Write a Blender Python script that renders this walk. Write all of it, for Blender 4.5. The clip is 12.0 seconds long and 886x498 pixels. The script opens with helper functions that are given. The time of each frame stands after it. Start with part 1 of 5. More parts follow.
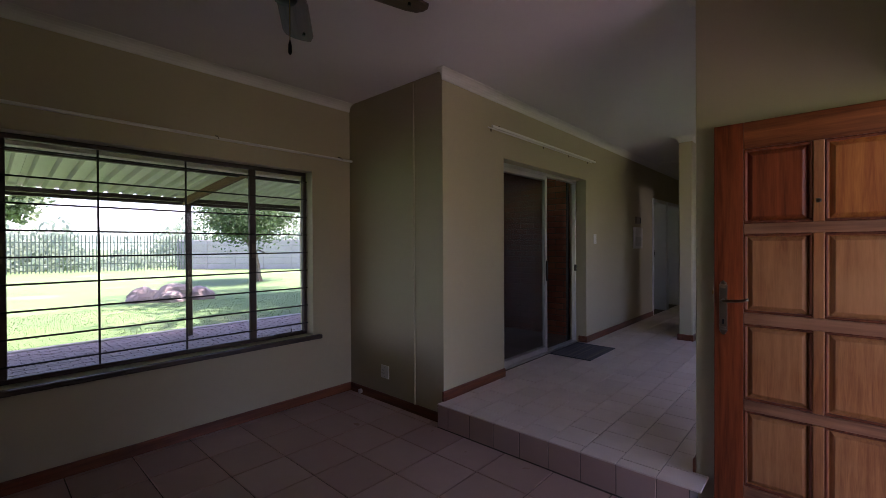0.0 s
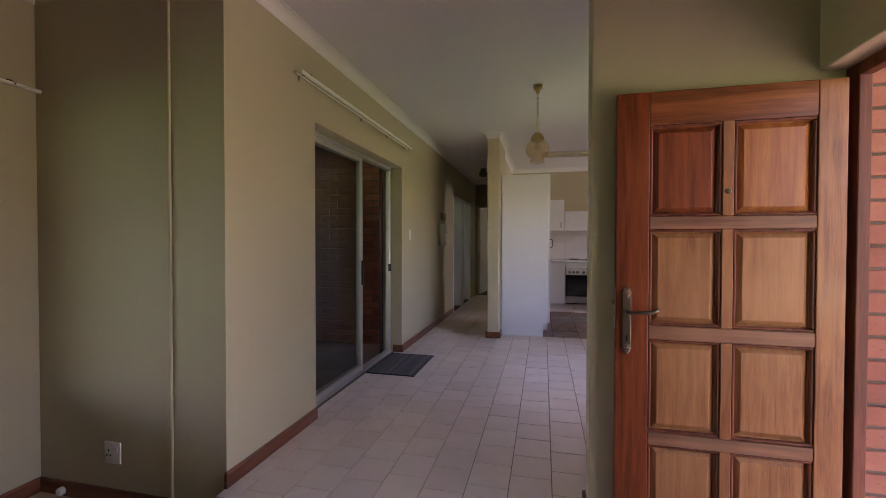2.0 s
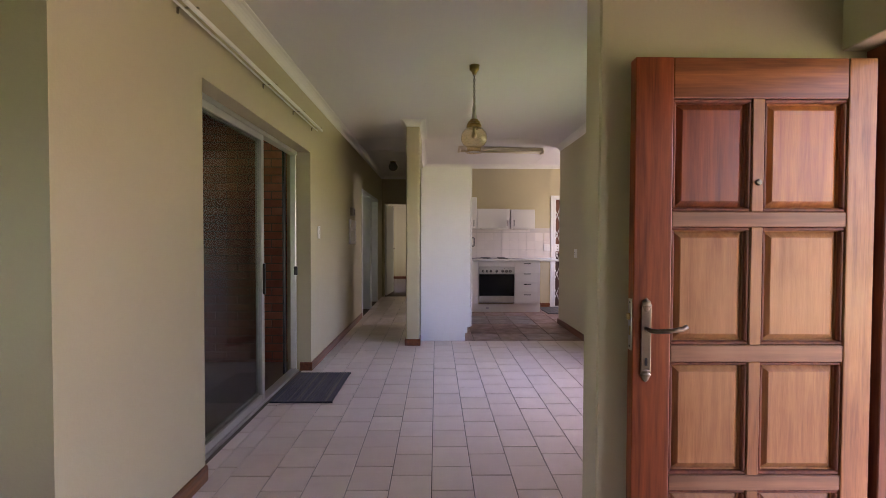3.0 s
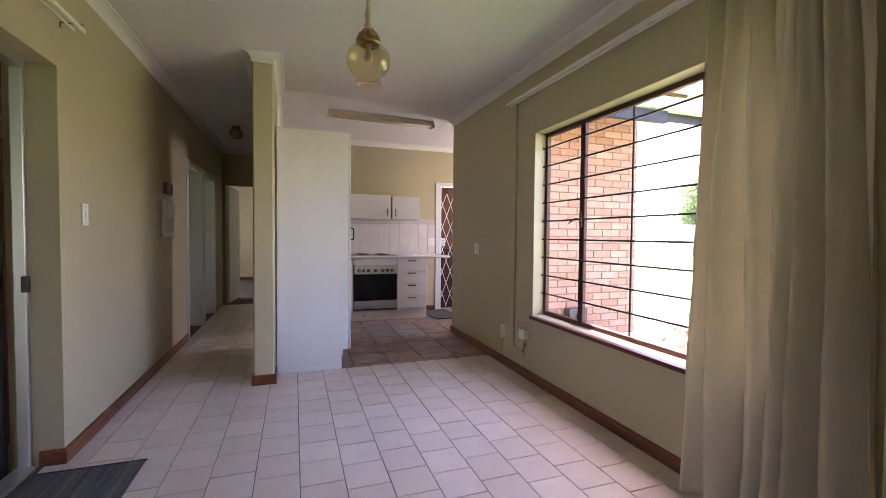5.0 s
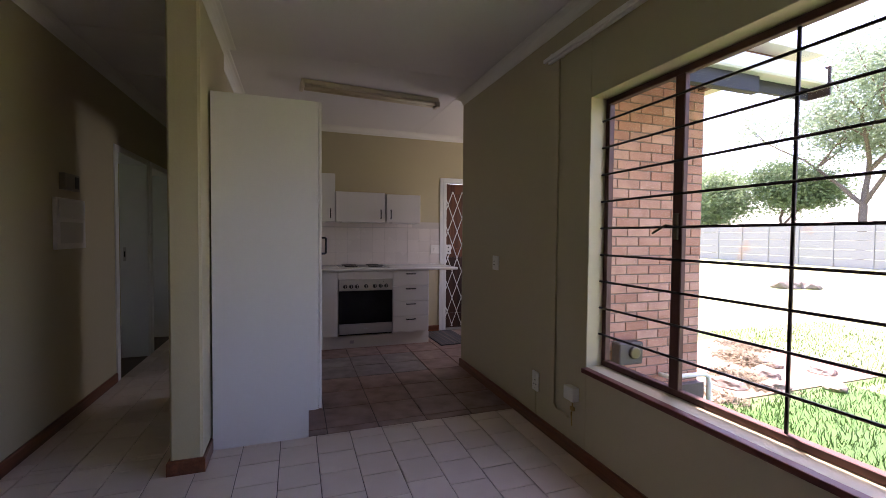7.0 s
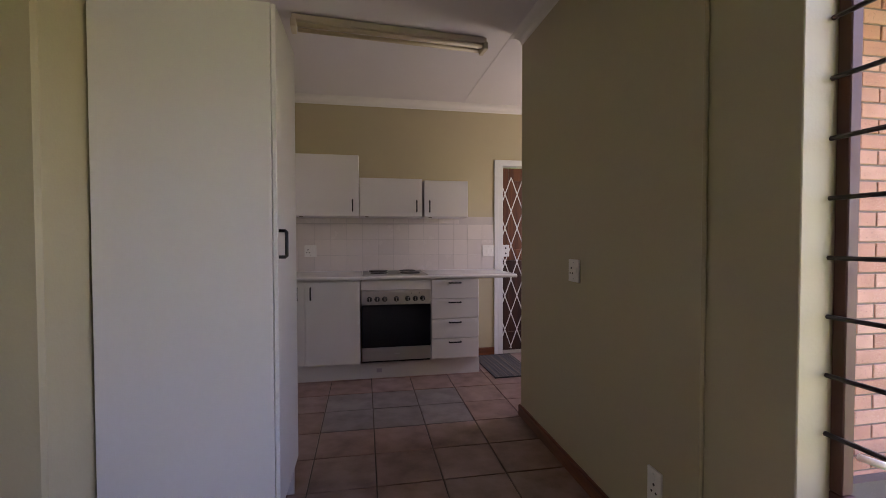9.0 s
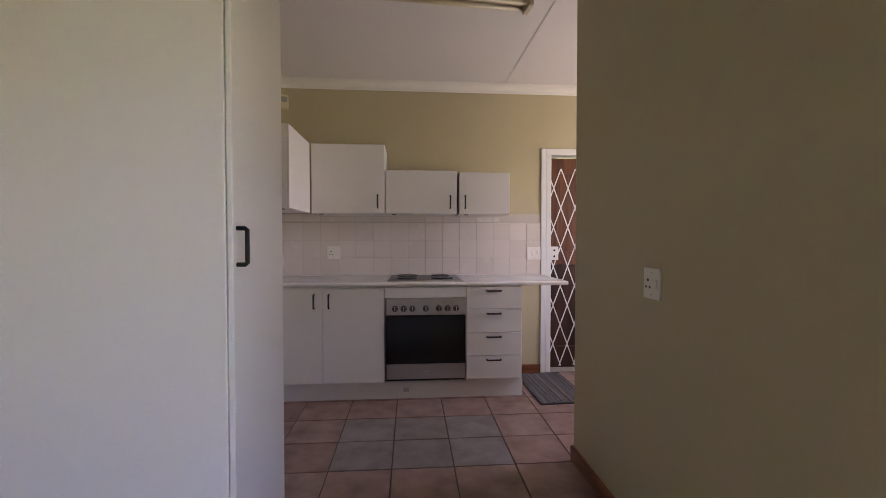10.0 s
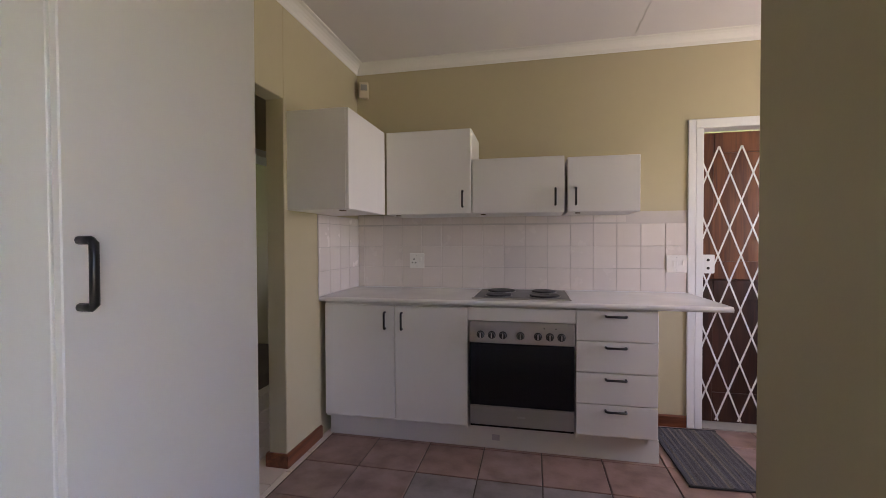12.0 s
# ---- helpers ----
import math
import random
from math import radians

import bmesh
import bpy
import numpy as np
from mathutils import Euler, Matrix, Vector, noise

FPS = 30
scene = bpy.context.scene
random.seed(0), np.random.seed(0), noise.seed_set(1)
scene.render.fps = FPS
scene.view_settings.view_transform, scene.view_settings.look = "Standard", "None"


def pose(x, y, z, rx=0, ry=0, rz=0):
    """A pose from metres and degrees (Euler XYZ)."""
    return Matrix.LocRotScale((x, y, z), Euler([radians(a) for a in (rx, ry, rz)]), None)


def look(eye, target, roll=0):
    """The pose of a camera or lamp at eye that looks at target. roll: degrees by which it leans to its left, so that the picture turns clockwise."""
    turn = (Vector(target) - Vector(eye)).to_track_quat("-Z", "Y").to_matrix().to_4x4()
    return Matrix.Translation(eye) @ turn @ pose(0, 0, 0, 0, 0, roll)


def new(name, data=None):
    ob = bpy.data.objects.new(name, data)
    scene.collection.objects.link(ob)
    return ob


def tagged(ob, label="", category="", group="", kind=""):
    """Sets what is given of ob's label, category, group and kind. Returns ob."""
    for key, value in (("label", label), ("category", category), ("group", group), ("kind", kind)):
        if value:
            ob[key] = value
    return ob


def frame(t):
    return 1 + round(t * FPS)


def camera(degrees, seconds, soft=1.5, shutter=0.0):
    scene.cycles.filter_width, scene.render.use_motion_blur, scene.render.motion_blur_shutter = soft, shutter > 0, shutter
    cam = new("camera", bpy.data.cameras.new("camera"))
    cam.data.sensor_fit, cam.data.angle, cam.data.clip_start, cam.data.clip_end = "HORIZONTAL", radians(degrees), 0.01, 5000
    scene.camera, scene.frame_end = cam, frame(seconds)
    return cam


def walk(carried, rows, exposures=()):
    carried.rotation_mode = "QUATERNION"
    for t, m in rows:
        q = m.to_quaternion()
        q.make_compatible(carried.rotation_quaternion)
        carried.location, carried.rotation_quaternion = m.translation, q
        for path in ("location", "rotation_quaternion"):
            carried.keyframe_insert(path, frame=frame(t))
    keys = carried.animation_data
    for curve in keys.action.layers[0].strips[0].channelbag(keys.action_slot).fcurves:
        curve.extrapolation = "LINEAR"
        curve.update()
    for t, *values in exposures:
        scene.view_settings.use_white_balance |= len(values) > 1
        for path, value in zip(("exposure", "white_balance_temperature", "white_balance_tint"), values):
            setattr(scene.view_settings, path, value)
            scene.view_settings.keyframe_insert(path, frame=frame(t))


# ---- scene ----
cam = camera(92.4, 12.0, soft=0.6)
PATH = [
    (0, (0.356, 0.24, 1.225), (-0.985, 1.724, 1.21), -0.3),
    (0.5, (0.215, 0.394, 1.248), (-0.971, 2.004, 1.224), -0.2),
    (1, (0.019, 0.523, 1.244), (-0.952, 2.271, 1.218), -0.1),
    (1.5, (-0.172, 0.699, 1.233), (-0.888, 2.566, 1.203), -0.1),
    (2, (-0.358, 0.931, 1.224), (-0.819, 2.877, 1.19), 0.1),
    (2.5, (-0.545, 1.144, 1.22), (-0.76, 3.132, 1.186), 0.1),
    (2.7, (-0.622, 1.237, 1.227), (-0.733, 3.233, 1.187), 0.1),
    (4.3, (-0.815, 2.283, 1.235), (-0.337, 4.224, 1.171), 0.6),
    (4.5, (-0.807, 2.393, 1.226), (-0.274, 4.319, 1.162), 0.5),
    (5, (-0.754, 2.699, 1.202), (-0.093, 4.586, 1.137), 0.5),
    (5.5, (-0.692, 2.977, 1.201), (0.006, 4.85, 1.136), 0.5),
    (6, (-0.629, 3.265, 1.229), (0.062, 5.141, 1.167), 0.6),
    (6.5, (-0.565, 3.521, 1.272), (0.125, 5.398, 1.209), 0.5),
    (7, (-0.43, 3.786, 1.275), (0.224, 5.675, 1.213), 0.5),
    (7.2, (-0.38, 3.887, 1.258), (0.255, 5.783, 1.211), 0.5),
    (9, (0.041, 4.874, 1.226), (0.405, 6.84, 1.176), -0.1),
    (9.5, (0.126, 5.14, 1.231), (0.389, 7.122, 1.18), 0.0),
    (10, (0.197, 5.37, 1.227), (0.35, 7.364, 1.179), -0.0),
    (10.5, (0.266, 5.588, 1.235), (0.298, 7.587, 1.188), -0.1),
    (11, (0.309, 5.788, 1.246), (0.205, 7.785, 1.202), -0.1),
    (11.5, (0.34, 5.958, 1.251), (0.087, 7.941, 1.21), -0.2),
    (12, (0.383, 6.071, 1.253), (-0.033, 8.027, 1.215), -0.2),
]
EXPOSURES = [(0.0, 2.55, 6050, 45), (1.0, 2.75, 6200, 44), (2.0, 3.6, 6650, 43), (2.7, 3.95, 6700, 43), (4.5, 4.25, 6550, 40), (5.5, 3.75, 6400, 39), (6.5, 2.95, 6350, 39), (7.2, 2.8, 6400, 38), (9.0, 3.25, 6700, 40), (10.0, 3.7, 6700, 38), (12.0, 3.75, 6550, 35)]
walk(cam, [(t, look(eye, target, roll)) for t, eye, target, roll in PATH], EXPOSURES)

# ---- light ----
world = bpy.data.worlds.new("sky")
scene.world = world
world.use_nodes = True
wn = world.node_tree
sky = wn.nodes.new("ShaderNodeTexSky")
sky.sky_type, sky.sun_disc = "NISHITA", False
SUN_EL, SUN_AZ = radians(68), radians(18)  # azimuth clockwise from +y
sky.sun_elevation, sky.sun_rotation = SUN_EL, SUN_AZ
sky.dust_density = 2.0
wn.nodes["Background"].inputs["Strength"].default_value = 0.15
wn.links.new(sky.outputs["Color"], wn.nodes["Background"].inputs["Color"])
sun = new("sun", bpy.data.lights.new("sun", "SUN"))
sun.data.energy, sun.data.angle, sun.data.color = 4.5, radians(0.6), (1.0, 0.95, 0.87)
to_sun = Vector((math.sin(SUN_AZ) * math.cos(SUN_EL), math.cos(SUN_AZ) * math.cos(SUN_EL), math.sin(SUN_EL)))
sun.matrix_world = look((0, 0, 20), Vector((0, 0, 20)) - to_sun)


def window_light(name, eye, target, w, h, watts):
    """Daylight in the opening of a window."""
    a = new(name, bpy.data.lights.new(name, "AREA"))
    a.data.shape, a.data.size, a.data.size_y, a.data.energy, a.data.color = "RECTANGLE", w, h, watts, (0.90, 0.95, 1.0)
    a.matrix_world = look(eye, target)


window_light("daylight_kitchen_window", (3.10, 8.10, 1.5), (0.0, 8.25, 1.45), 0.76, 1.08, 1.8)
window_light("daylight_side_room", (-4.68, 9.0, 1.45), (0.0, 9.0, 1.3), 1.9, 1.0, 0.2)
window_light("daylight_bedroom", (-3.28, 13.0, 1.4), (0.0, 13.0, 1.2), 1.9, 1.1, 1.3)

# ---- materials ----


def mat(name, color, rough=0.6, metal=0.0, var=0.08, scale=6.0, bump=0.0, bscale=120.0, per_object=0.0, coat=0.0, spec=0.5,
        fine=0.04, stretch=None, dirt=None):
    """A paint-like material: base colour varied at two scales, with fine relief."""
    m = bpy.data.materials.new(name)
    m.use_nodes = True
    nt = m.node_tree
    b = nt.nodes["Principled BSDF"]
    b.inputs["Roughness"].default_value, b.inputs["Metallic"].default_value = rough, metal
    b.inputs["Specular IOR Level"].default_value = spec
    b.inputs["Coat Weight"].default_value = coat
    tc = nt.nodes.new("ShaderNodeTexCoord")
    src = tc.outputs["Object"]
    if stretch:
        mp = nt.nodes.new("ShaderNodeMapping")
        mp.inputs["Scale"].default_value = stretch
        nt.links.new(src, mp.inputs["Vector"])
        src = mp.outputs["Vector"]

    def tex(sc, detail):
        n = nt.nodes.new("ShaderNodeTexNoise")
        n.inputs["Scale"].default_value, n.inputs["Detail"].default_value = sc, detail
        nt.links.new(src, n.inputs["Vector"])
        return n.outputs["Fac"]

    def math_node(op, a, bb):
        n = nt.nodes.new("ShaderNodeMath")
        n.operation = op
        for i, v in enumerate((a, bb)):
            if isinstance(v, (int, float)):
                n.inputs[i].default_value = v
            else:
                nt.links.new(v, n.inputs[i])
        return n.outputs[0]

    big, small = tex(scale, 3.0), tex(scale * 14, 4.0)
    v = math_node("MULTIPLY_ADD", big, 2 * var)
    v.node.inputs[2].default_value = 1 - var
    w = math_node("MULTIPLY_ADD", small, 2 * fine)
    w.node.inputs[2].default_value = 1 - fine
    v = math_node("MULTIPLY", v, w)
    if per_object:
        oi = nt.nodes.new("ShaderNodeObjectInfo")
        r = math_node("MULTIPLY_ADD", oi.outputs["Random"], 2 * per_object)
        r.node.inputs[2].default_value = 1 - per_object
        v = math_node("MULTIPLY", v, r)
    hsv = nt.nodes.new("ShaderNodeHueSaturation")
    hsv.inputs["Color"].default_value = (*color, 1)
    nt.links.new(v, hsv.inputs["Value"])
    out = hsv.outputs["Color"]
    if dirt:
        mx = nt.nodes.new("ShaderNodeMix")
        mx.data_type = "RGBA"
        mx.inputs["B"].default_value = (*dirt[0], 1)
        d = tex(dirt[1], 5.0)
        mr = nt.nodes.new("ShaderNodeMapRange")
        mr.inputs["From Min"].default_value, mr.inputs["From Max"].default_value = dirt[2], dirt[3]
        nt.links.new(d, mr.inputs["Value"])
        nt.links.new(mr.outputs[0], mx.inputs["Factor"])
        nt.links.new(out, mx.inputs["A"])
        out = mx.outputs["Result"]
    nt.links.new(out, b.inputs["Base Color"])
    rr = math_node("MULTIPLY_ADD", big, 0.2)
    rr.node.inputs[2].default_value = max(rough - 0.1, 0.02)
    nt.links.new(rr, b.inputs["Roughness"])
    if bump:
        bp = nt.nodes.new("ShaderNodeBump")
        bp.inputs["Strength"].default_value, bp.inputs["Distance"].default_value = bump, 0.004
        nt.links.new(tex(bscale, 3.0), bp.inputs["Height"])
        nt.links.new(bp.outputs["Normal"], b.inputs["Normal"])
    return m


def wood(name, dark, light, axis="Z", rough=0.4, scale=1.0, coat=0.15, bleach=None):
    """Grained timber; axis: the way the grain runs."""
    m = bpy.data.materials.new(name)
    m.use_nodes = True
    nt = m.node_tree
    b = nt.nodes["Principled BSDF"]
    b.inputs["Coat Weight"].default_value, b.inputs["Coat Roughness"].default_value = coat, 0.3
    tc, mp = nt.nodes.new("ShaderNodeTexCoord"), nt.nodes.new("ShaderNodeMapping")
    s = {"X": (1.6, 26, 26), "Y": (26, 1.6, 26), "Z": (26, 26, 1.6)}[axis]
    mp.inputs["Scale"].default_value = [k * scale for k in s]
    nt.links.new(tc.outputs["Object"], mp.inputs["Vector"])
    oi, add = nt.nodes.new("ShaderNodeObjectInfo"), nt.nodes.new("ShaderNodeVectorMath")
    nt.links.new(mp.outputs[0], add.inputs[0])
    nt.links.new(oi.outputs["Random"], add.inputs[1])
    g, f = nt.nodes.new("ShaderNodeTexNoise"), nt.nodes.new("ShaderNodeTexNoise")
    g.inputs["Scale"].default_value, g.inputs["Detail"].default_value, g.inputs["Distortion"].default_value = 1.0, 4, 0.6
    f.inputs["Scale"].default_value, f.inputs["Detail"].default_value = 6.0, 6
    for n in (g, f):
        nt.links.new(add.outputs[0], n.inputs["Vector"])
    ad = nt.nodes.new("ShaderNodeMath")
    ad.operation = "MULTIPLY_ADD"
    ad.inputs[1].default_value = 0.45
    nt.links.new(f.outputs["Fac"], ad.inputs[0])
    nt.links.new(g.outputs["Fac"], ad.inputs[2])
    cr = nt.nodes.new("ShaderNodeValToRGB")
    cr.color_ramp.elements[0].position, cr.color_ramp.elements[1].position = 0.52, 0.95
    cr.color_ramp.elements[0].color, cr.color_ramp.elements[1].color = (*dark, 1), (*light, 1)
    nt.links.new(ad.outputs[0], cr.inputs[0])
    out = cr.outputs[0]
    if bleach:
        # weathered, paler wood in patches
        bn, mx, mr = nt.nodes.new("ShaderNodeTexNoise"), nt.nodes.new("ShaderNodeMix"), nt.nodes.new("ShaderNodeMapRange")
        bn.inputs["Scale"].default_value, bn.inputs["Detail"].default_value = 2.2, 6
        nt.links.new(tc.outputs["Object"], bn.inputs["Vector"])
        mr.inputs["From Min"].default_value, mr.inputs["From Max"].default_value = 0.4, 0.75
        mr.inputs["To Max"].default_value = 0.7
        nt.links.new(bn.outputs["Fac"], mr.inputs["Value"])
        mx.data_type = "RGBA"
        mx.inputs["B"].default_value = (*bleach, 1)
        nt.links.new(mr.outputs[0], mx.inputs["Factor"])
        nt.links.new(out, mx.inputs["A"])
        out = mx.outputs["Result"]
    nt.links.new(out, b.inputs["Base Color"])
    b.inputs["Roughness"].default_value, b.inputs["Specular IOR Level"].default_value = rough, 0.3
    bp = nt.nodes.new("ShaderNodeBump")
    bp.inputs["Strength"].default_value, bp.inputs["Distance"].default_value = 0.25, 0.002
    nt.links.new(ad.outputs[0], bp.inputs["Height"])
    nt.links.new(bp.outputs[0], b.inputs["Normal"])
    return m


def tile_mat(name, colors, mottle, rough=0.35, bump=0.15, coat=0.0, spread=0.55, pits=0.0):
    """Ceramic: each tile takes its own shade between the colours, with mottling inside it."""
    m = bpy.data.materials.new(name)
    m.use_nodes = True
    nt = m.node_tree
    b = nt.nodes["Principled BSDF"]
    oi, tc = nt.nodes.new("ShaderNodeObjectInfo"), nt.nodes.new("ShaderNodeTexCoord")
    cr = nt.nodes.new("ShaderNodeValToRGB")
    while len(cr.color_ramp.elements) < len(colors):
        cr.color_ramp.elements.new(0.5)
    for i, (p, c) in enumerate(colors):
        cr.color_ramp.elements[i].position, cr.color_ramp.elements[i].color = p, (*c, 1)
    nt.links.new(oi.outputs["Random"], cr.inputs[0])
    sh = nt.nodes.new("ShaderNodeVectorMath")
    sh.operation = "MULTIPLY_ADD"
    sh.inputs[1].default_value = (37, 53, 0)
    nt.links.new(oi.outputs["Random"], sh.inputs[0])
    nt.links.new(tc.outputs["Object"], sh.inputs[2])
    n1, n2 = nt.nodes.new("ShaderNodeTexNoise"), nt.nodes.new("ShaderNodeTexNoise")
    n1.inputs["Scale"].default_value, n1.inputs["Detail"].default_value = 7.0, 6
    n2.inputs["Scale"].default_value, n2.inputs["Detail"].default_value = 60.0, 4
    for n in (n1, n2):
        nt.links.new(sh.outputs[0], n.inputs["Vector"])
    mr = nt.nodes.new("ShaderNodeMapRange")
    mr.inputs["From Min"].default_value, mr.inputs["From Max"].default_value = 0.38, 0.72
    mr.inputs["To Max"].default_value = spread
    nt.links.new(n1.outputs["Fac"], mr.inputs["Value"])
    mx = nt.nodes.new("ShaderNodeMix")
    mx.data_type = "RGBA"
    mx.inputs["B"].default_value = (*mottle, 1)
    nt.links.new(mr.outputs[0], mx.inputs["Factor"])
    nt.links.new(cr.outputs[0], mx.inputs["A"])
    out = mx.outputs["Result"]
    if pits:
        # small dark pits in fired clay
        n3, m3, x3 = nt.nodes.new("ShaderNodeTexNoise"), nt.nodes.new("ShaderNodeMapRange"), nt.nodes.new("ShaderNodeMix")
        n3.inputs["Scale"].default_value, n3.inputs["Detail"].default_value = 85.0, 2
        m3.inputs["From Min"].default_value, m3.inputs["From Max"].default_value, m3.inputs["To Max"].default_value = 0.62, 0.70, pits
        x3.data_type = "RGBA"
        x3.inputs["B"].default_value = (0.06, 0.03, 0.022, 1)
        nt.links.new(sh.outputs[0], n3.inputs["Vector"])
        nt.links.new(n3.outputs["Fac"], m3.inputs["Value"])
        nt.links.new(m3.outputs[0], x3.inputs["Factor"])
        nt.links.new(out, x3.inputs["A"])
        out = x3.outputs["Result"]
    nt.links.new(out, b.inputs["Base Color"])
    ro = nt.nodes.new("ShaderNodeMapRange")
    ro.inputs["To Min"].default_value, ro.inputs["To Max"].default_value = rough - 0.1, rough + 0.15
    nt.links.new(n1.outputs["Fac"], ro.inputs["Value"])
    nt.links.new(ro.outputs[0], b.inputs["Roughness"])
    bp = nt.nodes.new("ShaderNodeBump")
    bp.inputs["Strength"].default_value, bp.inputs["Distance"].default_value = bump, 0.002
    nt.links.new(n2.outputs["Fac"], bp.inputs["Height"])
    nt.links.new(bp.outputs[0], b.inputs["Normal"])
    b.inputs["Coat Weight"].default_value = coat
    return m


def glass_pane(name, tint=(1, 1, 1), gloss=0.5):
    """Thin flat glass: passes light straight on, reflects more at a slant."""
    m = bpy.data.materials.new(name)
    m.use_nodes = True
    nt = m.node_tree
    nt.nodes.remove(nt.nodes["Principled BSDF"])
    t, g, mx = nt.nodes.new("ShaderNodeBsdfTransparent"), nt.nodes.new("ShaderNodeBsdfGlossy"), nt.nodes.new("ShaderNodeMixShader")
    lw, pw, mr = nt.nodes.new("ShaderNodeLayerWeight"), nt.nodes.new("ShaderNodeMath"), nt.nodes.new("ShaderNodeMapRange")
    lw.inputs["Blend"].default_value = 0.5
    pw.operation = "POWER"
    pw.inputs[1].default_value = 5.0
    nt.links.new(lw.outputs["Facing"], pw.inputs[0])
    nt.links.new(pw.outputs[0], mr.inputs["Value"])
    mr.inputs["To Min"].default_value, mr.inputs["To Max"].default_value = 0.07 * gloss, 1.6 * gloss
    t.inputs["Color"].default_value = (*tint, 1)
    g.inputs["Roughness"].default_value = 0.02
    nt.links.new(mr.outputs[0], mx.inputs[0])
    nt.links.new(t.outputs[0], mx.inputs[1])
    nt.links.new(g.outputs[0], mx.inputs[2])
    nt.links.new(mx.outputs[0], nt.nodes["Material Output"].inputs["Surface"])
    return m


M_WALL = mat("olive_wall_paint", (0.49, 0.425, 0.27), 0.5, var=0.05, scale=1.3, bump=0.12, bscale=90, fine=0.02)
M_CEIL = mat("ceiling_paint", (0.74, 0.71, 0.69), 0.75, var=0.04, scale=0.8, bump=0.05, bscale=60, fine=0.015)
M_CORN = mat("cornice_paint", (0.78, 0.76, 0.70), 0.6, var=0.03, fine=0.02)
M_BASE = wood("skirting_wood", (0.10, 0.030, 0.014), (0.26, 0.085, 0.035), "X", 0.35, 0.8, 0.3)
M_BASEY = wood("skirting_wood_y", (0.10, 0.030, 0.014), (0.26, 0.085, 0.035), "Y", 0.35, 0.8, 0.3)
M_GROUT = mat("grout", (0.13, 0.10, 0.08), 0.9, var=0.2, scale=12)
M_GROUT_D = mat("dark_grout", (0.11, 0.085, 0.072), 0.9, var=0.25, scale=12)
M_TILE_DIN = tile_mat("cream_tile", [(0.0, (0.68, 0.56, 0.475)), (0.6, (0.74, 0.615, 0.53)), (1.0, (0.78, 0.66, 0.575))], (0.62, 0.50, 0.42), 0.33, 0.12, spread=0.4)
M_TILE_LOU = tile_mat("terracotta_tile", [(0.0, (0.45, 0.295, 0.235)), (0.6, (0.50, 0.335, 0.27)), (1.0, (0.54, 0.37, 0.305))], (0.43, 0.28, 0.22), 0.3, 0.2, spread=0.25)
M_TILE_KIT = tile_mat("slate_terracotta_tile", [(0.0, (0.31, 0.19, 0.155)), (0.6, (0.36, 0.23, 0.19)), (1.0, (0.33, 0.225, 0.195))], (0.15, 0.092, 0.076), 0.36, 0.35, spread=0.8)
M_TILE_SLATE = tile_mat("slate_grey_tile", [(0.0, (0.25, 0.21, 0.20)), (1.0, (0.285, 0.245, 0.235))], (0.125, 0.105, 0.10), 0.36, 0.35, spread=0.8)
M_TILE_WALL = tile_mat("wall_tile_glaze", [(0.0, (0.70, 0.635, 0.585)), (1.0, (0.76, 0.69, 0.635))], (0.68, 0.61, 0.56), 0.22, 0.03, spread=0.3)
M_WHITE = mat("white_melamine", (0.77, 0.745, 0.715), 0.38, var=0.02, fine=0.012, scale=2.5)
M_WHITE_SHINY = mat("white_worktop", (0.80, 0.785, 0.76), 0.22, var=0.02, fine=0.02, scale=3)
M_ENAMEL = mat("white_enamel", (0.74, 0.74, 0.72), 0.4, var=0.05, fine=0.04, scale=8)
M_PLASTIC = mat("white_plastic", (0.82, 0.80, 0.75), 0.35, var=0.03)
M_CREAM_PL = mat("cream_plastic", (0.62, 0.53, 0.36), 0.4, var=0.04)
M_BLACK = mat("black_plastic", (0.012, 0.012, 0.013), 0.35, var=0.1)
M_GAPSHADE = mat("gap_shade", (0.02, 0.018, 0.016), 0.9)
M_STEEL = mat("brushed_steel", (0.50, 0.48, 0.455), 0.34, 1.0, var=0.06, fine=0.08, stretch=(1, 30, 30), scale=3)
M_ALU = mat("aluminium", (0.58, 0.57, 0.55), 0.4, 0.85, var=0.05)
M_BRASS = mat("old_brass", (0.42, 0.29, 0.11), 0.3, 1.0, var=0.12, scale=30)
M_BRONZE = mat("bronze_handle", (0.15, 0.115, 0.08), 0.36, 0.9, var=0.2, scale=40)
M_PLATE = mat("old_pewter_plate", (0.19, 0.15, 0.105), 0.4, 0.85, var=0.2, scale=40, fine=0.15)
M_FRAME1 = mat("dark_window_frame", (0.055, 0.032, 0.024), 0.5, var=0.15, scale=10)
M_FRAME2 = mat("red_brown_window_frame", (0.085, 0.028, 0.019), 0.6, var=0.15, scale=10)
M_BAR = mat("burglar_bar", (0.028, 0.018, 0.015), 0.45, 0.2, var=0.15)
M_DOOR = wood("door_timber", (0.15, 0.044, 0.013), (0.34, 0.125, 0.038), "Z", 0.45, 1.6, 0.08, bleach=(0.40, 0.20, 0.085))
M_DOORH = wood("door_timber_across", (0.13, 0.035, 0.012), (0.31, 0.10, 0.032), "X", 0.42, 1.0, 0.12)
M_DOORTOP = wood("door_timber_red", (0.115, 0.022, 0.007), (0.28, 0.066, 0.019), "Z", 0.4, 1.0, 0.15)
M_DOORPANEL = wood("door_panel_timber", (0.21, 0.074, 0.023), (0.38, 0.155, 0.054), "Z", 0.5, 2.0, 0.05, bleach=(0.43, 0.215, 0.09))
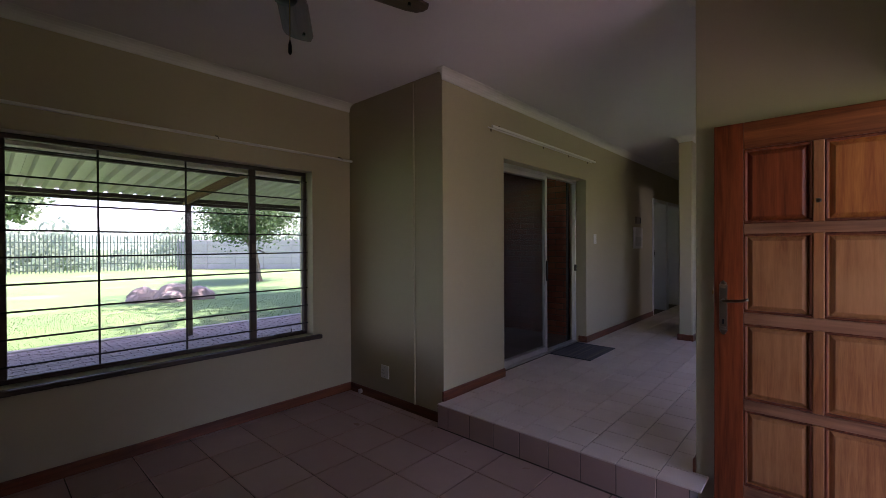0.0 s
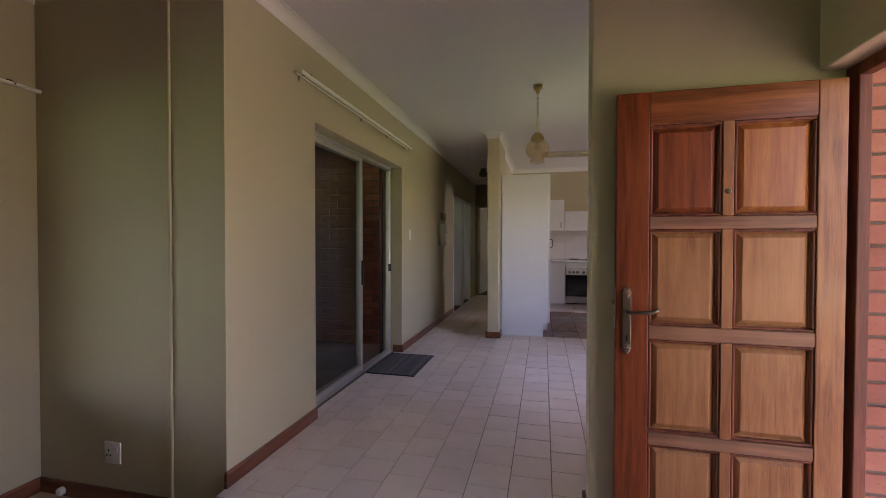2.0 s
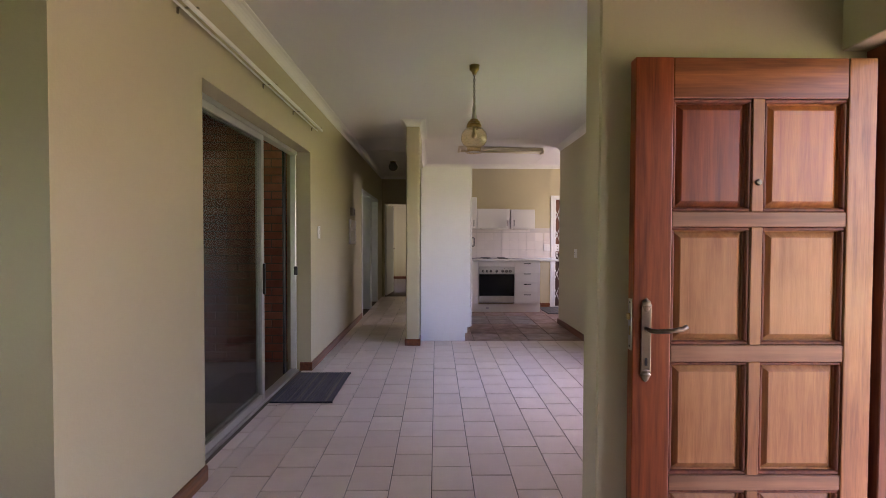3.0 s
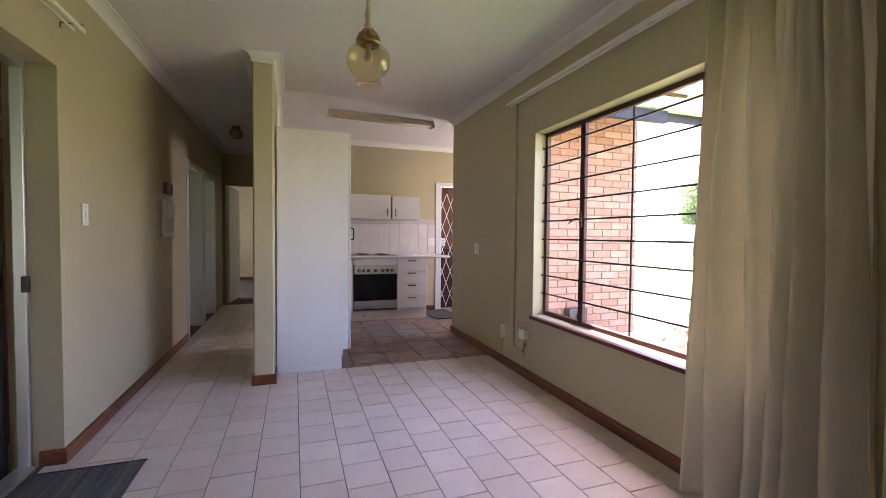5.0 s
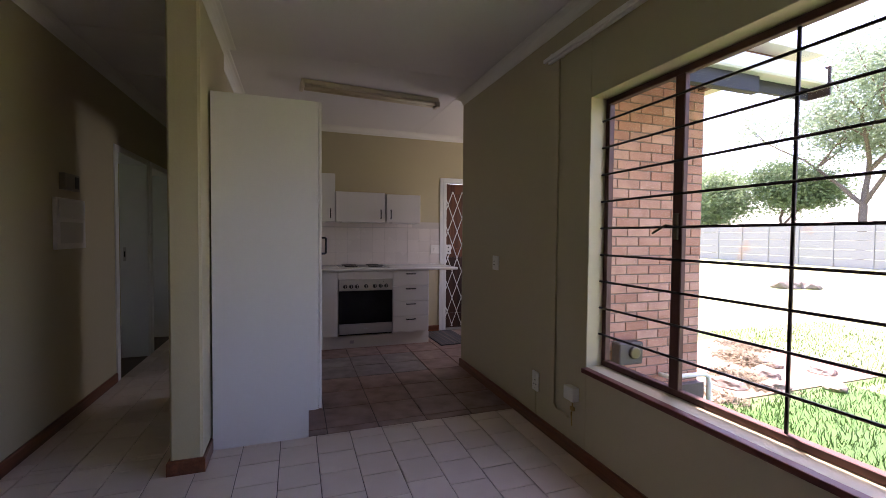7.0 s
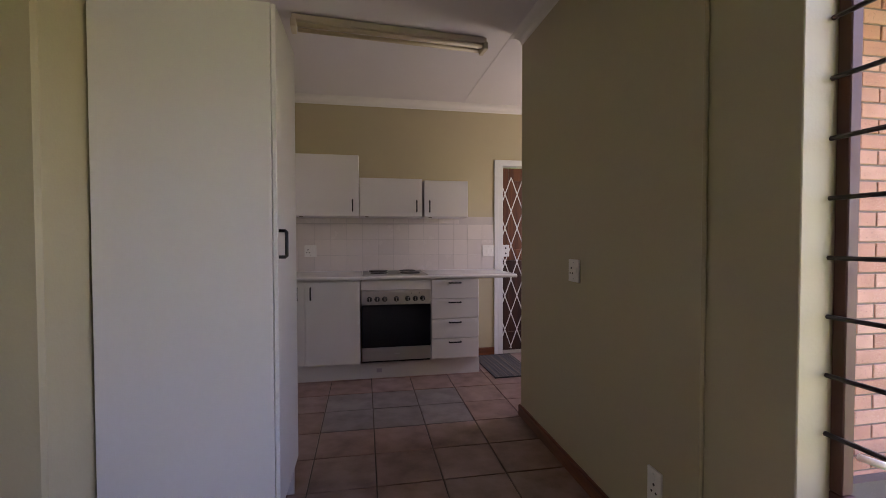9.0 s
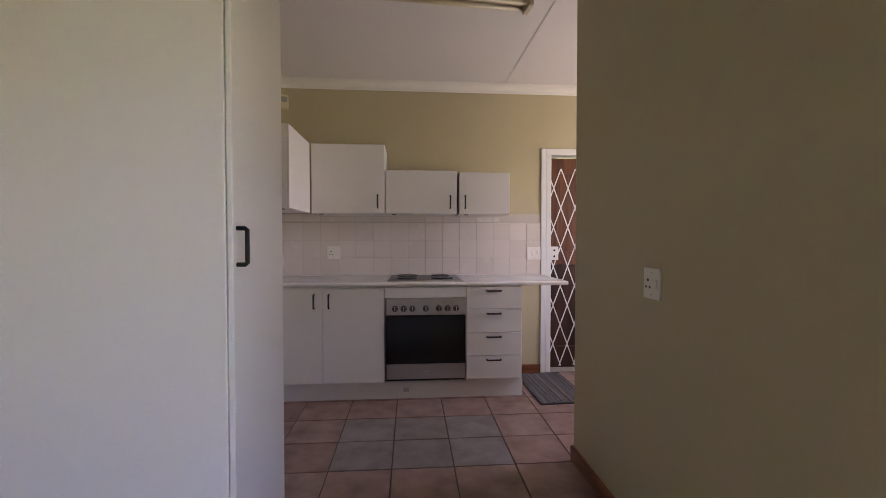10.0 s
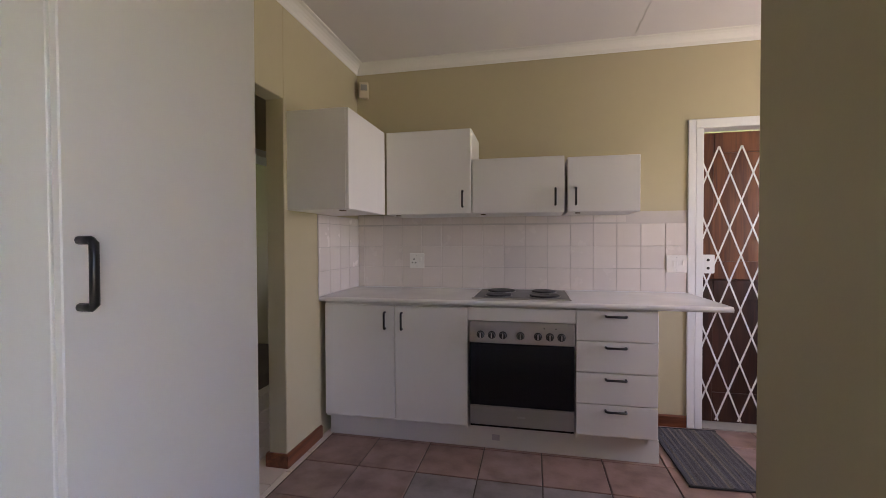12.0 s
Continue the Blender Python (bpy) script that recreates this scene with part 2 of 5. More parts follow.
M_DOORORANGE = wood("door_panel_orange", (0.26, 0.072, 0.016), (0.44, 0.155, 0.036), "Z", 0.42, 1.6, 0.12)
M_DOORWORN = wood("door_rail_worn", (0.115, 0.042, 0.020), (0.27, 0.115, 0.055), "X", 0.55, 1.0, 0.04, bleach=(0.33, 0.175, 0.095))
M_DOORFRAME = wood("door_frame_timber", (0.075, 0.018, 0.008), (0.20, 0.052, 0.02), "Z", 0.6, 1.0, 0.03)
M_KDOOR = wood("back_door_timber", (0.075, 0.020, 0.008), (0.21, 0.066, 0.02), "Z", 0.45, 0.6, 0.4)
# A reflection's darkness on the lower leaf is put into its timber colour.
M_KDOORLOW = wood("back_door_darkened_timber", (0.022, 0.009, 0.006), (0.065, 0.022, 0.012), "Z", 0.45, 0.6, 0.3)
M_GLASS = glass_pane("window_glass", gloss=0.22)
M_GLASS_SMOKE = glass_pane("sliding_door_glass", (0.86, 0.87, 0.86), 0.22)
M_BRICK_R = tile_mat("red_brick", [(0.0, (0.22, 0.066, 0.040)), (0.5, (0.28, 0.090, 0.053)), (1.0, (0.33, 0.118, 0.070))], (0.17, 0.055, 0.036), 0.85, 0.6, pits=0.35)
M_BRICK_P = tile_mat("face_brick", [(0.0, (0.40, 0.185, 0.12)), (0.5, (0.46, 0.235, 0.165)), (1.0, (0.51, 0.285, 0.21))], (0.30, 0.14, 0.095), 0.85, 0.6, pits=0.5)
# The shade of the recessed joints is put into this dark mortar colour.
M_MORTAR = mat("mortar", (0.17, 0.125, 0.10), 0.95, var=0.2, scale=15, bump=0.5)
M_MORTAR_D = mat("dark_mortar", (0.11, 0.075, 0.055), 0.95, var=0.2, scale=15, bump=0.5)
M_CURTAIN = mat("cream_curtain_cloth", (0.79, 0.705, 0.55), 0.9, var=0.06, scale=4, bump=0.2, bscale=500, spec=0.1)
ctree = M_CURTAIN.node_tree
ctl, cmx = ctree.nodes.new("ShaderNodeBsdfTranslucent"), ctree.nodes.new("ShaderNodeMixShader")
ctl.inputs["Color"].default_value, cmx.inputs[0].default_value = (0.74, 0.66, 0.50, 1), 0.25
ctree.links.new(ctree.nodes["Principled BSDF"].outputs[0], cmx.inputs[1])
ctree.links.new(ctl.outputs[0], cmx.inputs[2])
ctree.links.new(cmx.outputs[0], ctree.nodes["Material Output"].inputs["Surface"])
M_OUTW = mat("outside_plaster", (0.55, 0.5, 0.42), 0.9, var=0.08, scale=3)
M_GRASS_G = mat("lawn_soil", (0.065, 0.125, 0.026), 0.95, var=0.35, scale=0.6, fine=0.3, bump=0.8, bscale=40, dirt=((0.17, 0.19, 0.075), 0.35, 0.58, 0.75))
M_PAVE = mat("paving_brick", (0.24, 0.185, 0.17), 0.9, var=0.2, scale=2, fine=0.15, bump=0.5, bscale=60)
M_CONCRETE = mat("precast_concrete", (0.33, 0.31, 0.28), 0.9, var=0.15, scale=1.5, fine=0.1, bump=0.4, bscale=30)
M_ROCK = mat("garden_rock", (0.20, 0.155, 0.125), 0.9, var=0.3, scale=2.5, fine=0.2, bump=0.8, bscale=14)
M_ROOF = mat("roof_sheet_underside", (0.70, 0.69, 0.58), 0.5, 0.0, var=0.12, scale=1.5, fine=0.06)
M_TIMBER = wood("roof_timber", (0.10, 0.045, 0.025), (0.22, 0.11, 0.06), "X", 0.7, 0.6, 0.0)
M_GUTTER = mat("pale_gutter_paint", (0.58, 0.61, 0.63), 0.5, var=0.08, scale=4)
M_CREAM = mat("cream_timber_paint", (0.78, 0.74, 0.60), 0.6, var=0.06, scale=3)
M_FENCE = mat("fence_paint", (0.10, 0.13, 0.09), 0.6, 0.3, var=0.2)
M_BARK = mat("bark", (0.15, 0.115, 0.085), 0.95, var=0.3, scale=6, fine=0.25, bump=1.0, bscale=25)
M_DRYLAWN = mat("dry_lawn", (0.22, 0.235, 0.105), 0.95, var=0.25, scale=0.5, fine=0.25, bump=0.8, bscale=40, dirt=((0.16, 0.22, 0.06), 0.5, 0.5, 0.68))
M_LEAF = mat("leaves", (0.075, 0.13, 0.05), 0.6, var=0.4, scale=0.8, fine=0.3)
# Distance haze is put into the next two paler, greyer leaf colours.
M_LEAF3 = mat("feathery_leaves", (0.24, 0.31, 0.20), 0.6, var=0.4, scale=0.6, fine=0.3)
M_LEAF2 = mat("hazed_pale_leaves", (0.18, 0.25, 0.125), 0.6, var=0.4, scale=0.8, fine=0.3)
for lm in (M_LEAF, M_LEAF2, M_LEAF3):
    lt = lm.node_tree
    ltr, lmx = lt.nodes.new("ShaderNodeBsdfTranslucent"), lt.nodes.new("ShaderNodeMixShader")
    lt.links.new(lt.nodes["Principled BSDF"].inputs["Base Color"].links[0].from_socket, ltr.inputs["Color"])
    lmx.inputs[0].default_value = 0.45
    lt.links.new(lt.nodes["Principled BSDF"].outputs[0], lmx.inputs[1])
    lt.links.new(ltr.outputs[0], lmx.inputs[2])
    lt.links.new(lmx.outputs[0], lt.nodes["Material Output"].inputs["Surface"])
M_MAT = mat("striped_mat_cloth", (0.085, 0.082, 0.088), 0.95, var=0.3, scale=3.0, fine=0.3, bump=0.7, bscale=200, stretch=(9, 0.15, 1), dirt=((0.19, 0.16, 0.13), 5.0, 0.5, 0.62))
M_TUBE = mat("lamp_tube", (0.62, 0.55, 0.40), 0.35, var=0.05)

# ---- helpers for building ----


def bx(bm, x0, x1, y0, y1, z0, z1):
    v = [bm.verts.new(p) for p in ((x0, y0, z0), (x1, y0, z0), (x1, y1, z0), (x0, y1, z0), (x0, y0, z1), (x1, y0, z1), (x1, y1, z1), (x0, y1, z1))]
    for f in ((0, 3, 2, 1), (4, 5, 6, 7), (0, 1, 5, 4), (1, 2, 6, 5), (2, 3, 7, 6), (3, 0, 4, 7)):
        bm.faces.new([v[i] for i in f])
    return bm


def box(x0, x1, y0, y1, z0, z1, bevel=0.0, seg=1):
    bm = bx(bmesh.new(), x0, x1, y0, y1, z0, z1)
    if bevel:
        bmesh.ops.bevel(bm, geom=bm.edges[:], offset=bevel, segments=seg, affect="EDGES", profile=0.6)
    return bm


def boxes(rows, bevel=0.0):
    bm = bmesh.new()
    for r in rows:
        bx(bm, *r)
    if bevel:
        bmesh.ops.bevel(bm, geom=bm.edges[:], offset=bevel, segments=1, affect="EDGES")
    return bm


def mesh_of(bm, material, smooth=False, name="mesh"):
    me = bpy.data.meshes.new(name)
    bm.to_mesh(me)
    bm.free()
    me.materials.append(material)
    if smooth:
        me.shade_smooth()
    return me


def part(name, bm, material, parent, label="", smooth=False, at=None):
    ob = new(name, bm if isinstance(bm, bpy.types.Mesh) else mesh_of(bm, material, smooth, name))
    ob.parent = parent
    if at is not None:
        ob.matrix_basis = at
    return tagged(ob, label)


def thing(name, m, label, category, group="", kind=""):
    ob = new(name)
    ob.matrix_basis = m
    ob.empty_display_size = 0.1
    return tagged(ob, label, category, group, kind)


def solid(name, bm, material, label, category, group="", kind="", smooth=False, at=None):
    ob = new(name, mesh_of(bm, material, smooth, name))
    if at is not None:
        ob.matrix_basis = at
    return tagged(ob, label, category, group, kind)


def struct(name, bm, material, label="", category=""):
    return solid(name, bm, material, label, category, kind="structure")


def lathe(profile, seg=24):
    """A turned shape round z from (radius, height) pairs."""
    bm = bmesh.new()
    rings = [[bm.verts.new((r * math.cos(a), r * math.sin(a), z)) for a in [2 * math.pi * i / seg for i in range(seg)]] for r, z in profile]
    for a, b in zip(rings, rings[1:]):
        for i in range(seg):
            j = (i + 1) % seg
            bm.faces.new((a[i], a[j], b[j], b[i]))
    for ring, flip in ((rings[0], True), (rings[-1], False)):
        if (ring[0].co.xy).length > 1e-4:
            bm.faces.new(ring[::-1] if flip else ring)
    bmesh.ops.remove_doubles(bm, verts=bm.verts[:], dist=1e-5)
    return bm


def tube(points, r, seg=8, bm=None):
    """A round bar along a line of points."""
    bm = bm or bmesh.new()
    pts = [Vector(p) for p in points]
    rings, q, last = [], None, None
    for i, p in enumerate(pts):
        d = (pts[min(i + 1, len(pts) - 1)] - pts[max(i - 1, 0)]).normalized()
        q = d.to_track_quat("Z", "Y") if q is None else last.rotation_difference(d) @ q
        last = d
        rings.append([bm.verts.new(p + q @ Vector((r * math.cos(2 * math.pi * k / seg), r * math.sin(2 * math.pi * k / seg), 0))) for k in range(seg)])
    for a, b in zip(rings, rings[1:]):
        for i in range(seg):
            j = (i + 1) % seg
            bm.faces.new((a[i], a[j], b[j], b[i]))
    bm.faces.new(rings[0][::-1])
    bm.faces.new(rings[-1])
    return bm


PIECES = {}


def piece_mesh(lx, ly, h, ch, material):
    """A slab with chamfered top edges, its top centre at the origin."""
    key = (round(lx, 3), round(ly, 3), h, ch, material.name)
    if key not in PIECES:
        a, b = lx / 2, ly / 2
        v = []
        for z, d in ((-h, 0), (-ch, 0), (0, ch)):
            v += [(-a + d, -b + d, z), (a - d, -b + d, z), (a - d, b - d, z), (-a + d, b - d, z)]
        f = [(8, 9, 10, 11)]
        for o in (0, 4):
            f += [(o + i, o + (i + 1) % 4, o + 4 + (i + 1) % 4, o + 4 + i) for i in range(4)]
        me = bpy.data.meshes.new("piece")
        me.from_pydata(v, [], f)
        me.materials.append(material)
        PIECES[key] = me
    return PIECES[key]


def pave(parent, name, m, w, l, px, py, ox, oy, gap, material, h=0.008, ch=0.002, stagger=0.0, keep=None, jitter=0.0008, by_row=False):
    """Pieces over the rectangle 0..w, 0..l of the plane m, joints between; stagger shifts every other column (or row)."""
    rng = random.Random(len(name) + int(w * 1000))
    n = 0
    i0, i1 = math.floor(-ox / px) - 1, math.ceil((w - ox) / px) + 1
    j0, j1 = math.floor(-oy / py) - 2, math.ceil((l - oy) / py) + 1
    for i in range(i0, i1):
        for j in range(j0, j1):
            sx = stagger * px * (j % 2) if by_row else 0
            sy = 0 if by_row else stagger * py * (i % 2)
            x0, x1 = max(ox + i * px + sx, 0), min(ox + (i + 1) * px + sx, w)
            y0, y1 = max(oy + j * py + sy, 0), min(oy + (j + 1) * py + sy, l)
            if x1 - x0 < gap * 3 or y1 - y0 < gap * 3 or keep and not keep((x0 + x1) / 2, (y0 + y1) / 2):
                continue
            me = piece_mesh(x1 - x0 - gap, y1 - y0 - gap, h, ch, material)
            ob = new(name, me)
            ob.parent = parent
            ob.matrix_basis = m @ pose((x0 + x1) / 2, (y0 + y1) / 2, rng.uniform(-jitter, jitter), rng.uniform(-0.12, 0.12), rng.uniform(-0.12, 0.12), 0)
            n += 1
    return n


def run_along(points, profile, closed=False):
    """A moulding along a line on plan; profile: (distance to the left of the line, height) pairs."""
    bm = bmesh.new()
    p = [Vector((x, y)) for x, y in points]
    rings = []
    for i, q in enumerate(p):
        a = (q - p[i - 1]).normalized() if i or closed else (p[1] - q).normalized()
        b = (p[(i + 1) % len(p)] - q).normalized() if i < len(p) - 1 or closed else a
        na, nb = Vector((-a.y, a.x)), Vector((-b.y, b.x))
        mt = (na + nb)
        mt = mt / max(mt.dot(na), 0.2)
        rings.append([bm.verts.new((q.x + mt.x * d, q.y + mt.y * d, z)) for d, z in profile])
    k = len(profile)
    for a, b in zip(rings, rings[1:] + ([rings[0]] if closed else [])):
        for i in range(k):
            j = (i + 1) % k
            bm.faces.new((a[i], b[i], b[j], a[j]))
    if not closed:
        bm.faces.new(rings[0])
        bm.faces.new(rings[-1][::-1])
    bmesh.ops.recalc_face_normals(bm, faces=bm.faces[:])
    return bm


# ---- the house: levels and lines ----
CEIL, LOW = 2.60, -0.18
XL, XR, XW = -1.885, 1.10, -3.11          # sliding-door wall, dining window wall, lounge window wall
YB, YK = 2.72, 9.17                      # lounge end wall, kitchen back wall
YSTEP, YTILE = 2.64, 6.56                # step edge, change of tiles
XD = 0.65                                # front-door wall
LS = -4.6                                # lounge end behind the walker, set far back to darken the room
T = 0.22

# walls
struct("wall_lounge_window", boxes([(XW - T, XW, LS - T, -0.12, LOW, CEIL), (XW - T, XW, 2.31, YB + T, LOW, CEIL),
                                    (XW - T, XW, -0.12, 2.31, LOW, 0.42), (XW - T, XW, -0.12, 2.31, 1.905, CEIL)]), M_WALL)
struct("wall_lounge_end", boxes([(XW, XL - T, YB, YB + T, LOW, CEIL)]), M_WALL)
struct("wall_lounge_back", boxes([(XW - T, XD + T, LS - T, LS, LOW, CEIL)]), M_WALL)
struct("wall_front_door", boxes([(XD, XD + T, LS, 1.90, LOW, CEIL), (XD, XD + T, 1.90, 2.83, 1.87, CEIL)], 0.004), M_WALL)
struct("wall_stub", boxes([(-0.165, XD + T, 2.83, 2.965, LOW, CEIL), (XD + T, XR + T, 2.86, 2.965, LOW, CEIL)], 0.006), M_WALL)
SD0, SD1 = 3.57, 5.40
HD = ((8.14, 8.95), (9.06, 9.86))         # hall door openings
struct("wall_sliding_door", boxes([(XL - T, XL, YB, SD0, LOW, CEIL), (XL - T, XL, SD1, HD[0][0], -0.2, CEIL), (XL - T, XL, SD0, SD1, 2.04, CEIL),
                                   (XL - T, XL, HD[0][1], HD[1][0], -0.2, CEIL), (XL - T, XL, HD[1][1], 10.9, -0.2, CEIL),
                                   (XL - T, XL, *HD[0], 2.0, CEIL), (XL - T, XL, *HD[1], 2.0, CEIL)]), M_WALL)
W20, W21 = 3.80, 5.745
struct("wall_dining_window", boxes([(XR, XR + 0.1335, 2.965, W20, -0.2, CEIL), (XR, XR + 0.1335, W21, 7.64, -0.2, CEIL), (XR, XR + 0.1335, W20, W21, -0.2, 0.55), (XR, XR + 0.1335, W20, W21, 2.04, CEIL)], 0.003), M_WALL)
struct("wall_nib", boxes([(-1.06, -0.905, 6.33, 7.15, -0.1, CEIL)], 0.012), M_WALL)
# The 7.15 to 7.60 stretch is unseen, closed to block kitchen light.
struct("wall_hall_kitchen", boxes([(-1.06, -0.95, 7.60, 8.17, 2.03, CEIL), (-1.06, -0.95, 7.1505, 7.60, -0.1, CEIL), (-1.06, -0.95, 8.17, 10.6, -0.1, CEIL)], 0.004), M_WALL)
struct("wall_hall_end", boxes([(XL, -1.06, 10.6, 10.72, 2.0, CEIL), (XL, -1.83, 10.6, 10.72, -0.1, 2.0)]), M_WALL)
struct("wall_bedroom", boxes([(-3.2, XL - T, 10.7, 10.9, -0.1, CEIL), (-1.06, 0.4, 10.6, 10.72, -0.1, CEIL), (-3.2, 0.4, 14.8, 15.0, -0.1, CEIL), (-3.4, -3.2, 10.9, 12.0, -0.1, CEIL),
                              (-3.4, -3.2, 12.0, 14.0, -0.1, 0.8), (-3.4, -3.2, 12.0, 14.0, 2.0, CEIL), (-3.4, -3.2, 14.0, 15.0, -0.1, CEIL), (0.4, 0.6, 10.6, 15.0, -0.1, CEIL)]), M_WALL)
struct("wall_side_room", boxes([(-4.6, XL - T, 7.4, 7.6, -0.1, CEIL), (-4.6, -3.4, 10.7, 10.9, -0.1, CEIL), (-4.8, -4.6, 7.4, 8.0, -0.1, CEIL), (-4.8, -4.6, 10.0, 10.9, -0.1, CEIL),
                                (-4.8, -4.6, 8.0, 10.0, -0.1, 0.9), (-4.8, -4.6, 8.0, 10.0, 2.0, CEIL)]), M_WALL)
KX0, KX1 = 1.43, 2.30
struct("wall_kitchen_back", boxes([(-0.95, KX0, YK, YK + T, -0.1, CEIL), (KX1, 3.0, YK, YK + T, -0.1, CEIL), (KX0, KX1, YK, YK + T, 2.0, CEIL)]), M_WALL)
struct("wall_kitchen_right", boxes([(3.0, 3.22, 7.64, 7.7, -0.1, CEIL), (3.0, 3.22, 8.5, YK + T, -0.1, CEIL), (3.0, 3.22, 7.7, 8.5, -0.1, 0.95), (3.0, 3.22, 7.7, 8.5, 2.05, CEIL)]), M_WALL)
struct("wall_kitchen_front", boxes([(XR + T, 3.22, 7.42, 7.64, -0.1, CEIL)]), M_WALL)

# ceilings and roof deck
struct("ceiling_living", boxes([(XW - T, XR + T, LS - T, 7.15, CEIL, CEIL + 0.03)]), M_CEIL)
struct("ceiling_hall", boxes([(-4.8, -0.95, 7.152, 15.0, CEIL, CEIL + 0.03), (-0.95, 0.6, 9.4, 15.0, CEIL, CEIL + 0.03)]), M_CEIL)
struct("ceiling_kitchen", boxes([(-0.948, 3.22, 7.152, YK + T, CEIL, CEIL + 0.03)]), M_CEIL)
struct("ceiling_cover_strip", boxes([(1.03, 1.05, 7.152, YK, CEIL - 0.003, CEIL - 0.0005)], 0.001), M_CEIL, "flat white cover strip over the ceiling board joint")
# Last slab is an unseen porch roof added to dim the front door.
struct("roof_deck", boxes([(-4.9, 1.45, LS - 0.3, 6.6, CEIL + 0.05, CEIL + 0.12), (-4.9, 3.3, 6.6, 15.1, CEIL + 0.05, CEIL + 0.12), (1.45, 3.3, -1.5, 2.95, CEIL + 0.05, CEIL + 0.12)]), M_OUTW)

# floors
fl = struct("floor_dining", boxes([(XL, -0.155, YSTEP + 0.008, 2.966, -0.3, -0.006), (XL, XR + T, 2.966, YTILE, -0.3, -0.006), (XL - T, XL, YB + T, YTILE, -0.3, -0.006), (XL - T, -0.90, YTILE, 10.7, -0.3, -0.006), (-3.2, 0.4, 10.7, 14.8, -0.3, -0.002), (-4.6, XL - T, 7.6, 10.7, -0.3, -0.002)]), M_GROUT,
            "cream ceramic floor tiles with thin brown joints", "floor")
fl_low = struct("floor_lounge", boxes([(XW - T, XD + T, LS, YSTEP + 0.007, -0.4, LOW - 0.006), (XW - T, XL, YSTEP + 0.007, YB + 0.02, -0.4, LOW - 0.006), (-0.155, XD + T, YSTEP + 0.007, 2.84, -0.4, LOW - 0.006)]), M_GROUT_D, "matt terracotta floor tiles with dark joints", "floor")
fl_k = struct("floor_kitchen", boxes([(-0.899, 3.0, YTILE + 0.001, YK, -0.3, -0.006)]), M_GROUT_D, "mottled terracotta and slate-grey kitchen floor tiles", "floor")

# cornices
COVE = [(0.0, CEIL - 0.07)] + [(0.062 * (1 - math.cos(a)) + 0.004, CEIL - 0.066 + 0.062 * math.sin(a)) for a in [math.pi / 2 * k / 5 for k in range(6)]] + [(0.07, CEIL), (0.0, CEIL)]
for pts in ([(XD, LS), (XD, 2.83), (-0.165, 2.83), (-0.165, 2.965), (XR, 2.965), (XR, 7.64), (3.0, 7.64), (3.0, YK), (-0.95, YK), (-0.95, 7.15), (-0.905, 7.148), (-0.905, 6.33), (-1.06, 6.33), (-1.06, 10.6), (XL, 10.6), (XL, YB), (XL - 0.003, YB)],
            [(XW, YB), (XW, LS), (XD, LS)]):
    struct("cornice", run_along(pts, COVE), M_CORN, "white coved plaster cornice between wall and ceiling", "cornice")

# skirtings
SKIRT = [(0.0, 0.0), (0.014, 0.0), (0.014, 0.068), (0.008, 0.078), (0.0, 0.078)]


def skirting(pts, z, material):
    struct("baseboard", run_along(pts, [(d, h + z) for d, h in SKIRT]), material, "narrow red-brown varnished timber skirting board", "skirting")


skirting([(XL, SD0), (XL, YB + 0.0), (XL - 0.004, YB)], 0.0, M_BASEY)
skirting([(XL, HD[0][0] - 0.04), (XL, SD1), (XL - 0.10, SD1)], 0.0, M_BASEY)
skirting([(-0.905, 6.548), (-0.905, 6.33), (-1.06, 6.33), (-1.06, 7.15)], 0.0, M_BASEY)
skirting([(XR, 2.965), (XR, 7.64), (3.0, 7.64)], 0.0, M_BASEY)
skirting([(-0.165, 2.83), (-0.165, 2.965), (XR, 2.965)], 0.0, M_BASE)
skirting([(KX0 - 0.05, YK), (1.05, YK)], 0.0, M_BASE)
skirting([(-0.95, 8.55), (-0.95, 8.17), (-1.06, 8.17), (-1.06, 10.6)], 0.0, M_BASEY)
skirting([(0.4, 14.8), (-3.2, 14.8)], 0.0, M_BASE)
skirting([(XL + 0.002, YB), (XW, YB)], LOW, M_BASE)
skirting([(XW, YB), (XW, LS)], LOW, M_BASEY)
skirting([(XD, LS), (XD, 1.85)], LOW, M_BASEY)


